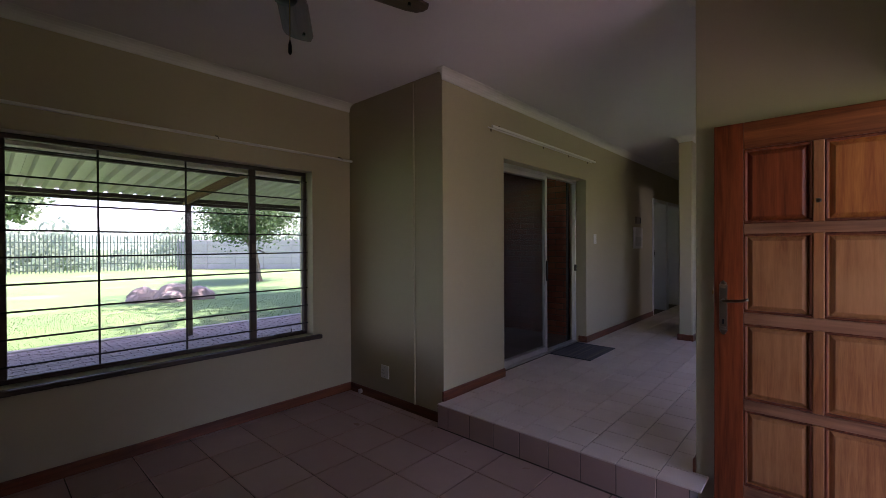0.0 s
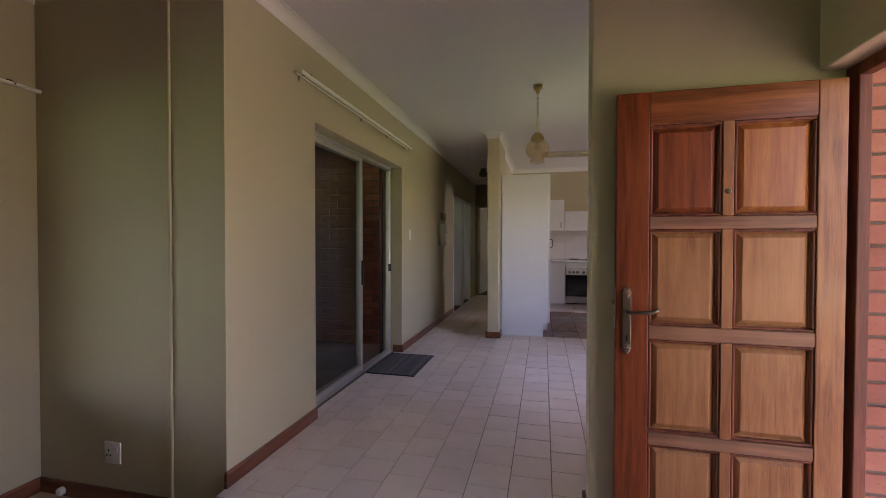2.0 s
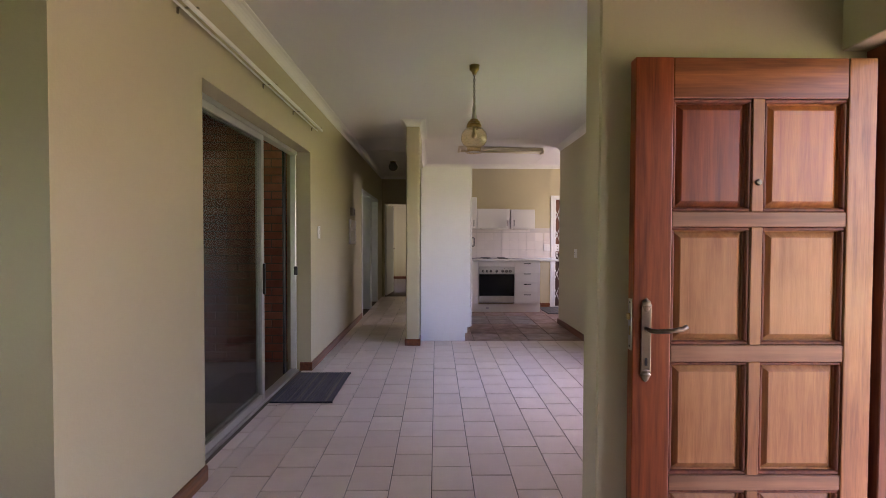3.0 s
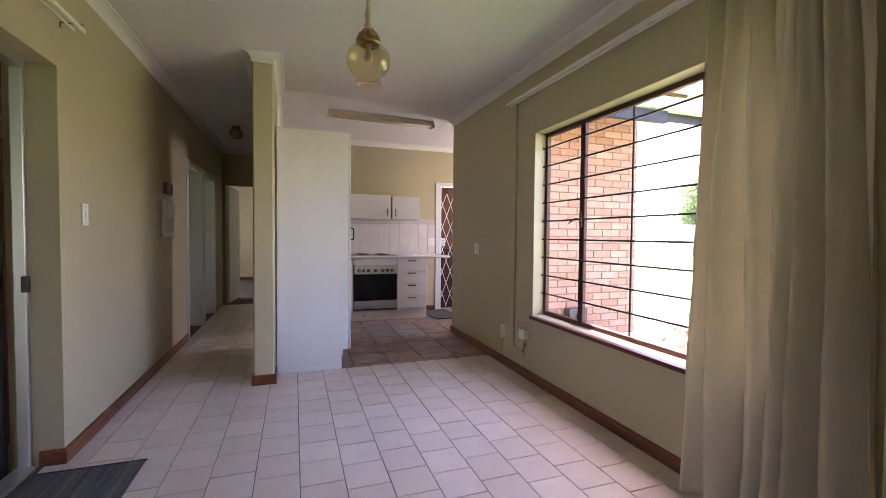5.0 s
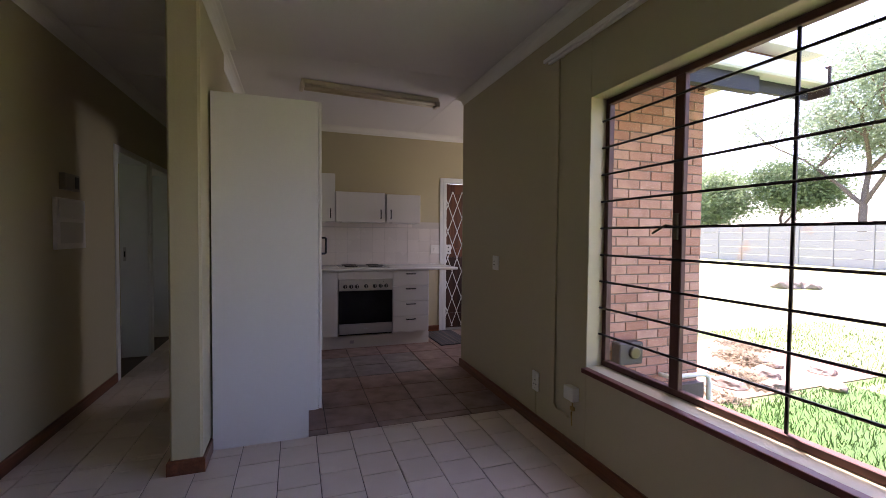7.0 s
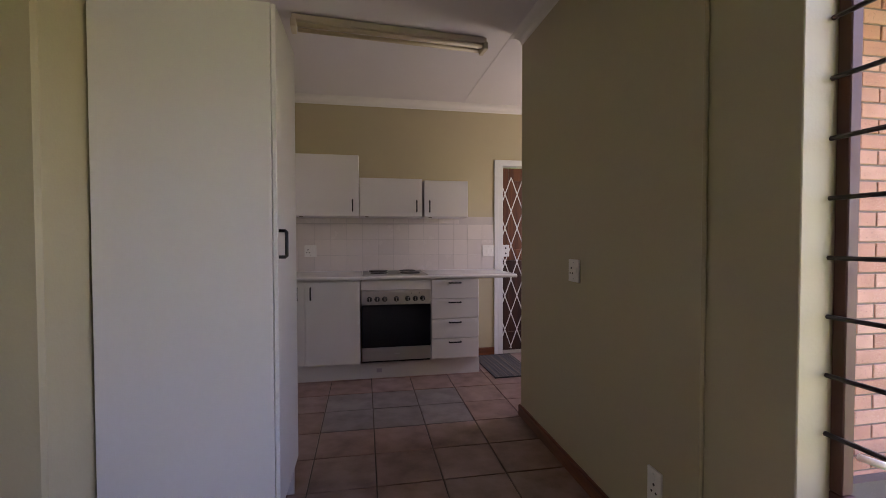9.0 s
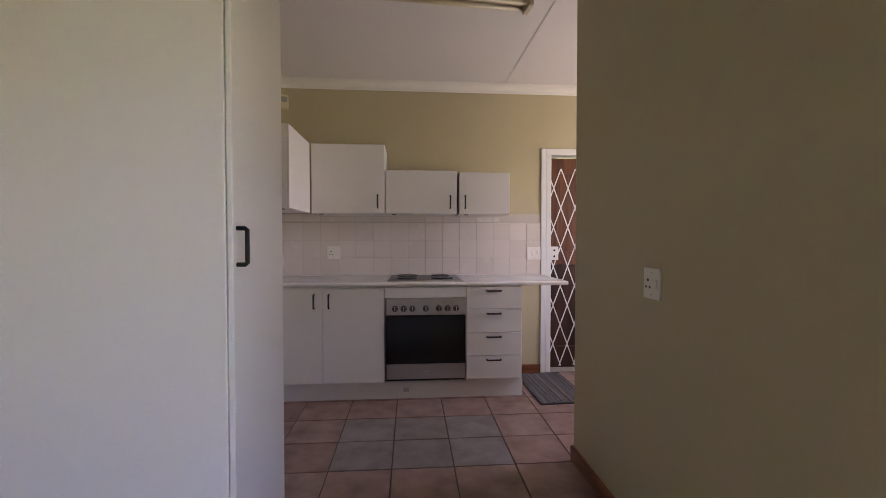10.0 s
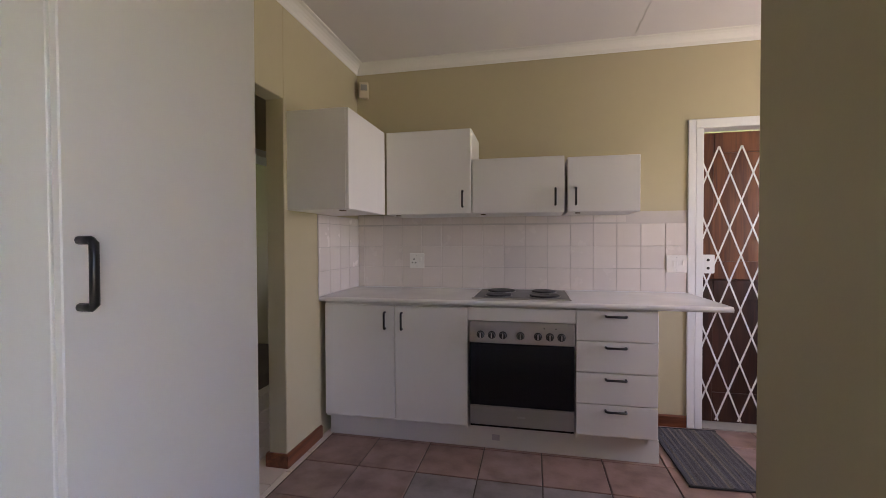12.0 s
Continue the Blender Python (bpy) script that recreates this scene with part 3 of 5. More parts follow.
# ---- front door ----
def front_door():
    d = thing("front_door", pose(-0.071, 2.772, -0.165, 0, 0, -0.6), "open panelled timber front door, reddish varnish, paler below", "door")
    W, H, D = 0.781, 1.985, 0.04
    cols = ((0.123, 0.380), (0.420, 0.690))
    rows = ((1.490, 1.855), (1.055, 1.441), (0.625, 1.000), (0.200, 0.575))
    part("stile", box(0, 0.123, 0, D, 0, H, 0.004, 2), M_DOORTOP, d)
    part("stile", box(0.690, W, 0, D, 0, H, 0.004, 2), M_DOOR, d)
    edges = [H] + [z for r in rows for z in r[::-1]] + [0.0]
    for k in range(0, len(edges), 2):
        part("rail", box(0.1232, 0.6898, 0.001, D - 0.001, edges[k + 1], edges[k], 0.003), M_DOORH if k == 0 else M_DOORWORN, d)
    for z0, z1 in rows:
        part("mullion", box(0.380, 0.420, 0.0015, D - 0.0015, z0 + 0.0002, z1 - 0.0002, 0.003), M_DOOR, d)
    for r, (z0, z1) in enumerate(rows):
        for x0, x1 in cols:
            # a raised field with a sloped margin
            bm = bmesh.new()
            ring = []
            for dx, y in ((0.0, 0.024), (0.012, 0.022), (0.016, 0.026), (0.034, 0.014), (0.036, 0.013)):
                ring.append([bm.verts.new(p) for p in ((x0 + dx, y, z0 + dx), (x1 - dx, y, z0 + dx), (x1 - dx, y, z1 - dx), (x0 + dx, y, z1 - dx))])
            for a, b in zip(ring, ring[1:]):
                for i in range(4):
                    bm.faces.new((a[i], a[(i + 1) % 4], b[(i + 1) % 4], b[i]))
            bm.faces.new(ring[-1])
            back = [bm.verts.new(p) for p in ((x0, 0.034, z0), (x1, 0.034, z0), (x1, 0.034, z1), (x0, 0.034, z1))]
            bm.faces.new(back[::-1])
            for i in range(4):
                bm.faces.new((back[i], back[(i + 1) % 4], ring[0][(i + 1) % 4], ring[0][i]))
            bmesh.ops.recalc_face_normals(bm, faces=bm.faces[:])
            # Top row is red on the left, orange on the right; lower rows paler.
            part("panel", bm, (M_DOORTOP if x0 < 0.3 else M_DOORORANGE) if r == 0 else M_DOORPANEL, d, "paler, patchy lower timber panel" if r > 1 else "")
            mb = bmesh.new()
            for i, (a0, a1, b0, b1) in enumerate(((x0, x1, z0, z0 + 0.012), (x0, x1, z1 - 0.012, z1), (x0, x0 + 0.012, z0 + 0.0121, z1 - 0.0121), (x1 - 0.012, x1, z0 + 0.0121, z1 - 0.0121))):
                bx(mb, a0, a1, 0.006, 0.0235, b0, b1)
            bmesh.ops.bevel(mb, geom=mb.edges[:], offset=0.004, segments=1, affect="EDGES")
            # Dark timber on the mouldings stands in for shadow lines round the panels.
            part("moulding", mb, M_DOORFRAME, d)
    # lever on its long plate
    h = part("lever_handle", box(0.024, 0.058, -0.006, 0.0, 0.965, 1.185, 0.003, 2), M_PLATE, d, "dark bronze lever on an ornate long plate")
    part("finial", lathe([(0.0, -0.026), (0.010, -0.018), (0.014, -0.008), (0.019, 0.0), (0.013, 0.007), (0.015, 0.013), (0.006, 0.02), (0.0, 0.026)], 14), M_PLATE, h, at=pose(0.041, -0.003, 1.185) @ Matrix.Diagonal((1, 0.4, 1, 1)))
    part("finial", lathe([(0.0, -0.026), (0.010, -0.018), (0.014, -0.008), (0.019, 0.0), (0.013, 0.007), (0.015, 0.013), (0.006, 0.02), (0.0, 0.026)], 14), M_PLATE, h, at=pose(0.041, -0.003, 0.96) @ Matrix.Diagonal((1, 0.4, 1, 1)))
    part("lever", tube([(0.041, 0, 1.11), (0.041, -0.035, 1.11), (0.052, -0.05, 1.11), (0.10, -0.052, 1.113), (0.135, -0.048, 1.118), (0.15, -0.044, 1.125)], 0.0075, 10), M_BRONZE, h, smooth=True)
    part("keyhole", boxes([(0.037, 0.045, -0.0075, -0.005, 0.99, 1.015)]), M_BLACK, h)
    part("lock_plate", box(-0.002, 0.001, 0.008, 0.032, 1.035, 1.205, 0.001), M_STEEL, d, "worn steel lock face with latch and bolt")
    part("deadbolt", box(-0.004, -0.001, 0.013, 0.024, 1.085, 1.115, 0.001), M_BRASS, d, "brass deadbolt end")
    part("screw", lathe([(0.004, 0), (0.0035, 0.0012), (0, 0.0014)], 8), M_BLACK, d, at=pose(-0.002, 0.02, 1.192, 0, -90, 0))
    part("screw", lathe([(0.004, 0), (0.0035, 0.0012), (0, 0.0014)], 8), M_BLACK, d, at=pose(-0.002, 0.02, 1.048, 0, -90, 0))
    part("latch", box(-0.012, -0.0015, 0.013, 0.027, 1.135, 1.157, 0.003), M_BRASS, d)
    part("peephole", lathe([(0.0, 0.006), (0.008, 0.005), (0.011, 0.0)], 14), M_BRONZE, d, at=pose(0.400, 0.0, 1.585, 90, 0, 0))
    part("hinge", tube([(0.786, 0.044, 1.70), (0.786, 0.044, 1.80)], 0.007), M_BRONZE, d)
    part("hinge", tube([(0.786, 0.044, 0.25), (0.786, 0.044, 0.35)], 0.007), M_BRONZE, d)
    return d


front_door()
fr = struct("door_frame_front", boxes([(0.735, 0.776, 2.757, 2.829, LOW, 1.869), (0.735, 0.776, 1.901, 1.96, LOW, 1.869), (0.735, 0.776, 1.9605, 2.7565, 1.822, 1.869)], 0.003), M_DOORFRAME, "red-brown timber front door frame", "door frame")
struct("threshold", boxes([(XD, 0.95, 1.901, 2.829, -0.4, LOW - 0.005)]), M_CONCRETE)
# Unseen paving added outside the door to tint the light it bounces indoors.
struct("floor_porch", boxes([(0.951, 5.0, -1.5, 2.81, -0.4, -0.24)]), M_PAVE, "unseen brick paving added to warm light bounced through the front door", "floor")

# ---- sliding door ----
SW = SD1 - SD0
sd = thing("sliding_door", pose(XL - 0.172, SD0, 0), "aluminium sliding glass door standing half open", "door")
for rows_, nm in (([(-0.01, 0.058, 0.0, 0.03, 0, 2.04)], "jamb"), ([(-0.01, 0.04, SW - 0.025, SW, 0, 2.04)], "jamb"), ([(-0.01, 0.058, 0.0305, SW - 0.0255, 2.005, 2.04)], "head"), ([(-0.02, 0.066, 0.0305, SW - 0.0285, -0.004, 0.018)], "track")):
    part(nm, boxes(rows_, 0.003), M_ALU, sd)
for y0, y1, xo in ((0.040, 1.04, 0.03), (0.085, 1.085, -0.008)):
    p = part("glass_panel", boxes([(xo, xo + 0.028, y0, y0 + 0.045, 0.024, 2.003), (xo, xo + 0.028, y1 - 0.045, y1, 0.024, 2.003), (xo, xo + 0.028, y0 + 0.0455, y1 - 0.0455, 0.024, 0.075), (xo, xo + 0.028, y0 + 0.0455, y1 - 0.0455, 1.958, 2.003)], 0.002), M_ALU, sd)
    g = part("pane", boxes([(xo + 0.012, xo + 0.016, y0 + 0.044, y1 - 0.044, 0.073, 1.96)]), M_GLASS_SMOKE, p, "smoky dark glass pane")
    g.visible_shadow = False
    part("pull_handle", box(xo + 0.028, xo + 0.045, y1 - 0.032, y1 - 0.014, 0.82, 1.05, 0.004, 2), M_BLACK, p)
part("lock_catch", box(0.028, 0.06, SW - 0.043, SW - 0.028, 0.90, 0.98, 0.003), M_BLACK, sd, "black latch keeper on the jamb")

# ---- steel windows with burglar bars ----


def steel_window(name, m, W, H, mullions, thin, frame_mat, label, bar0, step):
    w = thing(name, m, label, "window", kind="structure")
    f = 0.032
    part("window_frame", boxes([(0, W, 0, 0.035, 0, f), (0, W, 0, 0.035, H - f, H), (0, f, 0.0, 0.035, f + 0.0003, H - f - 0.0003), (W - f, W, 0.0, 0.035, f + 0.0003, H - f - 0.0003)], 0.003), frame_mat, w)
    for x in mullions:
        part("mullion", box(x - 0.027, x + 0.027, -0.008, 0.022, f + 0.0004, H - f - 0.0004, 0.004), frame_mat, w)
    for x in thin:
        part("glazing_bar", box(x - 0.006, x + 0.006, 0.006, 0.0158, f, H - f, 0.002), M_BAR, w)
    xs = [f] + [k for x in mullions for k in (x - 0.027, x + 0.027)] + [W - f]
    for a, b in zip(xs[::2], xs[1::2]):
        g = part("pane", boxes([(a - 0.004, b + 0.004, 0.016, 0.02, f - 0.004, H - f + 0.004)]), M_GLASS, w)
        g.visible_shadow = False
    for k in range(9):
        z = bar0 + step * k
        part("burglar_bar", tube([(0.004, -0.02, z), (W - 0.004, -0.02, z)], 0.0062, 6), M_BAR, w)
    for s, x in ((-1, mullions[0]), (1, mullions[-1])):
        st = part("casement_handle", box(x - 0.012, x + 0.012, -0.02, -0.006, H * 0.48, H * 0.56, 0.003), M_BRONZE, w, "brass casement catch")
        part("lever", tube([(x, -0.018, H * 0.52), (x + s * 0.03, -0.04, H * 0.525), (x + s * 0.10, -0.045, H * 0.50)], 0.006, 6), M_BRONZE, st)
    part("casement_stay", tube([(W - 0.32, -0.012, f + 0.004), (W - 0.05, -0.012, f + 0.004)], 0.005, 6), M_BAR, w)
    part("stay_peg", lathe([(0.014, 0), (0.014, 0.004), (0.004, 0.006), (0.004, 0.03), (0.009, 0.034), (0.0, 0.04)], 10), M_BAR, w, at=pose(W - 0.16, -0.012, f))
    return w


steel_window("window_1", pose(XW - 0.11, -0.12, 0.42, 0, 0, 90), 2.43, 1.485, (0.463, 1.935), (0.92, 1.44), M_FRAME1, "wide dark-painted steel window with horizontal burglar bars", 0.105, 0.161)
steel_window("window_2", pose(XR + 0.10, W21, 0.552, 0, 0, -90), 1.945, 1.487, (0.491, 1.455), (0.955,), M_FRAME2, "red-brown steel window with horizontal burglar bars", 0.181, 0.1477)
struct("sill_lounge", box(XW - 0.105, XW + 0.045, -0.22, 2.38, 0.385, 0.4195, 0.006), M_FRAME1, "dark-painted inner window sill", "window sill")
struct("sill_dining", box(XR - 0.035, XR + 0.098, 3.74, 5.745, 0.522, 0.5495, 0.006, 2), mat("sill_gloss", (0.13, 0.035, 0.022), 0.42, var=0.12, scale=9, spec=0.35), "glossy red-brown painted window sill", "window sill")

# ---- cupboards ----


def bar_handle(parent, x, y, z, L=0.11, vertical=True, out=(0, -1), r=0.0066):
    """A black bow handle on a face that looks along out."""
    d = Vector((out[0], out[1], 0)) * 0.028
    a = Vector((0, 0, L / 2)) if vertical else Vector((abs(out[1]) * L / 2, abs(out[0]) * L / 2, 0))
    c = Vector((x, y, z))
    pts = [c - a, c - a + d * 0.8, c - a * 0.92 + d, c + a * 0.92 + d, c + a + d * 0.8, c + a]
    return part("handle", tube(pts, r, 8), M_BLACK, parent, "black bow handle", smooth=True)


cb = thing("tall_cupboard", pose(-0.9, 6.55, 0), "tall white melamine broom cupboard beside the wall nib", "cupboard")
bm = bmesh.new()
outline = [(0.006, 0.0), (0.543, 0.0), (0.543, 0.172), (0.603, 0.172), (0.603, 2.097), (0.006, 2.097)]
fa = [bm.verts.new((x, 0.0, z)) for x, z in outline]
fb = [bm.verts.new((x, 0.016, z)) for x, z in outline]
bm.faces.new(fa)
bm.faces.new(fb[::-1])
for i in range(6):
    j = (i + 1) % 6
    bm.faces.new((fa[j], fa[i], fb[i], fb[j]))
bmesh.ops.recalc_face_normals(bm, faces=bm.faces[:])
bmesh.ops.bevel(bm, geom=bm.edges[:], offset=0.0015, segments=1, affect="EDGES")
part("side_panel", bm, M_WHITE, cb)
part("side_panel", boxes([(0.003, 0.603, 0.429, 0.445, 0.0, 2.097)]), M_WHITE, cb)
part("carcass", boxes([(0.003, 0.02, 0.0165, 0.4285, 0, 2.097), (0.0205, 0.603, 0.0165, 0.4285, 2.077, 2.097), (0.0205, 0.59, 0.0165, 0.4285, 0.172, 0.19), (0.51, 0.525, 0.0165, 0.4285, 0.0, 0.171)]), M_WHITE, cb)
dr = part("door", box(0.606, 0.622, 0.002, 0.443, 0.177, 2.095, 0.002), M_WHITE, cb)
bar_handle(dr, 0.622, 0.026, 1.206, 0.10, True, (1, 0), 0.0065)

bu = thing("base_cabinet", pose(-0.915, 8.55, 0), "white double-door kitchen base cabinet", "cabinet")
part("carcass", boxes([(0, 0.918, 0.02, 0.60, 0.135, 0.868)]), M_WHITE, bu)
for x0, x1, hx in ((0.002, 0.464, 0.405), (0.468, 0.917, 0.513)):
    dr = part("door", box(x0, x1, 0.0, 0.018, 0.155, 0.858, 0.002), M_WHITE, bu)
    bar_handle(dr, hx, 0.0, 0.765, 0.10)
du = thing("drawer_unit", pose(0.618, 8.55, 0), "white four-drawer kitchen unit beside the oven", "cabinet")
part("carcass", boxes([(0, 0.43, 0.02, 0.60, 0.135, 0.868)]), M_WHITE, du)
for z0, z1 in ((0.695, 0.862), (0.518, 0.689), (0.342, 0.512), (0.163, 0.336)):
    dr = part("drawer_front", box(0.001, 0.428, 0.0, 0.018, z0, z1, 0.002), M_WHITE, du)
    bar_handle(dr, 0.21, 0.0, z1 - 0.028, 0.105, False)
kk = thing("plinth", pose(-0.915, 8.62, 0), "long white kick board under the kitchen units", "plinth")
part("board", box(0, 1.985, 0.0, 0.016, 0.0, 0.134, 0.0015), M_WHITE, kk)
part("scuff_label", box(1.055, 1.10, -0.0015, 0.0, 0.05, 0.085), mat("faded_label", (0.52, 0.47, 0.52), 0.6), kk, "small faded sticker")

ov = thing("oven", pose(0.014, 8.55, 0), "built-in electric oven with black glass and steel panel", "oven")
part("body", boxes([(0.004, 0.594, 0.022, 0.56, 0.16, 0.868)]), M_WHITE, ov)
part("filler_panel", box(-0.008, 0.602, 0.003, 0.021, 0.785, 0.862, 0.001), M_WHITE, ov, "plain white panel above the oven")
cp = part("control_panel", box(0.0, 0.598, -0.004, 0.0205, 0.655, 0.782, 0.003), M_STEEL, ov)
for x in (0.067, 0.132, 0.197, 0.297, 0.395, 0.461, 0.525):
    kn = part("knob", lathe([(0.023, 0), (0.023, 0.006), (0.018, 0.010), (0.016, 0.024), (0.0, 0.026)], 16), M_BLACK, cp, at=pose(x, -0.004, 0.705, 90, 0, 0), smooth=False)
    part("pointer", box(-0.003, 0.003, -0.015, 0.015, 0.0262, 0.030, 0.001), M_STEEL, kn)
for x in (0.43, 0.495):
    part("pilot_lamp", lathe([(0.004, 0), (0.004, 0.003), (0.0, 0.004)], 8), M_BLACK, cp, at=pose(x, -0.004, 0.752, 90, 0, 0))
dd = part("oven_door", box(0.002, 0.596, -0.004, 0.0205, 0.287, 0.653, 0.003), mat("black_oven_glass", (0.006, 0.006, 0.007), 0.16, var=0.05, spec=0.4), ov, "black glass oven door")
part("trim_strip", box(0.002, 0.596, -0.004, 0.0205, 0.172, 0.285, 0.003), M_STEEL, ov)
part("badge", box(0.275, 0.325, -0.0055, -0.004, 0.225, 0.235), M_ALU, ov)
# Near-black strip standing in for the shade below the oven trim.
part("air_gap", boxes([(0.004, 0.594, 0.006, 0.0205, 0.158, 0.171)]), M_GAPSHADE, ov)

wt = thing("worktop", pose(-0.948, 8.535, 0.869), "white laminate kitchen worktop with rounded front edge", "worktop")
bm = bmesh.new()
L0, L1 = 0.0, 2.33
prof = [(0.6325, 0.0), (0.6325, 0.033)] + [(0.014 - 0.0155 * math.sin(a), 0.0175 + 0.0155 * math.cos(a)) for a in [math.pi * k / 6 for k in range(7)]]
ra, rb = [bm.verts.new((L0, y, z)) for y, z in prof], [bm.verts.new((L1 + 0.022 * (1 if y < 0.3 else 0.2), y, z)) for y, z in prof]
for i in range(len(prof)):
    j = (i + 1) % len(prof)
    bm.faces.new((ra[i], ra[j], rb[j], rb[i]))
bm.faces.new(ra[::-1])
bm.faces.new(rb)
bmesh.ops.recalc_face_normals(bm, faces=bm.faces[:])
part("slab", bm, M_WHITE_SHINY, wt)
part("seal_strip", box(0.002, 2.32, 0.618, 0.632, 0.0335, 0.037, 0.001), M_ENAMEL, wt, "white sealant bead along the wall tiles")
part("end_cap", box(-0.0008, 0.0, 0.02, 0.62, 0.002, 0.031), M_WHITE, wt)

hb = thing("hob", pose(0.02, 8.62, 0.9025), "four-plate electric hob in a steel tray", "hob")
part("tray", box(0.006, 0.574, 0.006, 0.484, 0, 0.0055, 0.001), mat("dark_hob_enamel", (0.06, 0.058, 0.056), 0.3, 0.5, var=0.15), hb, "dark stained hob tray")
part("rim", boxes([(0, 0.58, 0, 0.006, 0, 0.008), (0, 0.58, 0.484, 0.49, 0, 0.008), (0, 0.006, 0.0062, 0.4838, 0, 0.008), (0.574, 0.58, 0.0062, 0.4838, 0, 0.008)]), M_STEEL, hb)
for x, y, r in ((0.15, 0.13, 0.078), (0.15, 0.36, 0.09), (0.43, 0.13, 0.09), (0.43, 0.36, 0.078)):
    pl = part("hot_plate", lathe([(r, 0), (r, 0.010), (r - 0.006, 0.013), (0.03, 0.013), (0.028, 0.011), (0.0, 0.011)], 28), mat("cast_iron", (0.02, 0.02, 0.021), 0.45, 0.3, var=0.2, scale=20), hb, at=pose(x, y, 0.0055))
    part("plate_ring", lathe([(r + 0.006, 0), (r + 0.007, 0.003), (r + 0.001, 0.004), (r + 0.001, 0)], 28), M_STEEL, pl)


def wall_unit(x0, x1, z0, z1, depth, label, hx, m):
    u = thing("wall_cabinet", m, label, "cabinet", "kitchen wall cabinets")
    part("carcass", boxes([(x0, x1, 0.019, depth, z0, z1)], 0.001), M_WHITE, u)
    d = part("door", box(x0 + 0.002, x1 - 0.002, 0.0, 0.018, z0 + 0.001, z1 - 0.001, 0.002), M_WHITE, u)
    if hx is not None:
        bar_handle(d, hx, 0.0, z0 + 0.095, 0.10)
    part("hinge_cover", box(x0 + 0.05, x0 + 0.08, 0.05, 0.08, z0 - 0.006, z0, 0.001), M_BRONZE, u)
    return u


KB = pose(0, 8.77, 0)
wall_unit(-0.576, -0.006, 1.427, 1.972, 0.397, "white wall cabinet in the kitchen corner", -0.06, KB)
wall_unit(0.0, 0.57, 1.427, 1.773, 0.397, "low white wall cabinet above the hob", 0.515, KB)
wall_unit(0.587, 1.003, 1.427, 1.762, 0.397, "narrow low white wall cabinet", 0.635, KB)
wall_unit(0.0, 0.57, 1.427, 1.972, 0.365, "white wall cabinet on the side wall, door facing across", None, pose(-0.585, 8.198, 0, 0, 0, 90))

# ---- switches, sockets and small fittings ----


def plate(name, m, w, h, label, cat, rockers=(), pins=()):
    p = thing(name, m, label, cat)
    part("cover", box(-w / 2, w / 2, -0.009, 0.0, -h / 2, h / 2, 0.003, 2), M_PLASTIC, p)
    for x, z, a, b in rockers:
        part("rocker", box(x - a, x + a, -0.014, -0.009, z - b, z + b, 0.002), M_PLASTIC, p)
    for x, z, r in pins:
        part("pin_hole", lathe([(r, 0), (r, 0.001), (0, 0.0011)], 8), M_BLACK, p, at=pose(x, -0.0088, z, 90, 0, 0))
    for z in (h * 0.36, -h * 0.36):
        part("screw", lathe([(0.003, 0), (0.003, 0.0015), (0, 0.002)], 8), M_STEEL, p, at=pose(0.0, -0.009, z, 90, 0, 0))
    return p


TRI = ((-0.022, 0.012, 0.006), (-0.034, -0.014, 0.005), (-0.010, -0.014, 0.005))
plate("socket_outlet", pose(XR, 6.885, 1.06, 0, 0, -90), 0.105, 0.115, "white plug socket on the olive wall", "socket", ((0.03, 0.0, 0.010, 0.017),), TRI)
plate("socket_outlet", pose(XR, 6.26, 0.303, 0, 0, -90), 0.075, 0.13, "low white plug socket above the skirting", "socket", ((0.0, 0.035, 0.01, 0.014),), ((0.0, 0.008, 0.006), (-0.012, -0.02, 0.005), (0.012, -0.02, 0.005)))
plate("socket_outlet", pose(-0.473, YK - 0.010, 1.105), 0.112, 0.112, "white plug socket on the kitchen wall tiles", "socket", ((0.03, 0.01, 0.010, 0.017),), TRI)
plate("isolator_switch", pose(1.315, YK - 0.010, 1.095), 0.125, 0.115, "white stove isolator switch on the wall tiles", "switch", ((-0.01, 0.0, 0.014, 0.022), (0.035, 0.01, 0.005, 0.016)))
plate("light_switch", pose(XL, 5.665, 1.302, 0, 0, 90), 0.072, 0.125, "narrow white light switch beside the sliding door", "switch", ((0.0, 0.0, 0.010, 0.022),))
plate("socket_outlet", pose(-2.592, YB, 0.095), 0.105, 0.115, "white plug socket low on the shaded end wall", "socket", ((0.03, 0.02, 0.010, 0.015),), TRI)
jb = thing("junction_box", pose(XR, 5.845, 0.37, 0, 0, -90), "small white junction box with a hanging wire", "junction box")
part("box", box(-0.045, 0.045, -0.045, 0.0, -0.04, 0.04, 0.006, 2), M_PLASTIC, jb)
part("wire", tube([(0.01, -0.02, -0.04), (0.012, -0.022, -0.08), (0.0, -0.02, -0.12), (0.004, -0.018, -0.19)], 0.004, 6), M_BRASS, jb)
part("terminal", box(-0.004, 0.028, -0.03, -0.012, -0.10, -0.075, 0.004), M_BRASS, jb, "brass cable clamp")
cd = thing("conduit", pose(XR, 6.04, 0, 0, 0, -90), "thin painted cable conduit running down the wall", "conduit")
part("pipe", tube([(0.0, -0.008, 2.40), (0.0, -0.008, 0.24), (0.03, -0.008, 0.21), (0.15, -0.008, 0.21)], 0.0075, 8), M_WALL, cd)
cd2 = thing("conduit", pose(-2.205, YB, 0), "thin wall-coloured cable conduit on the shaded end wall", "conduit")
part("pipe", tube([(0, -0.008, LOW + 0.078), (0, -0.008, CEIL - 0.02)], 0.008, 8), M_WALL, cd2)
cc = thing("socket_wire", pose(XR, 6.26, 0.0, 0, 0, -90), "thin wire from socket to skirting", "wire")
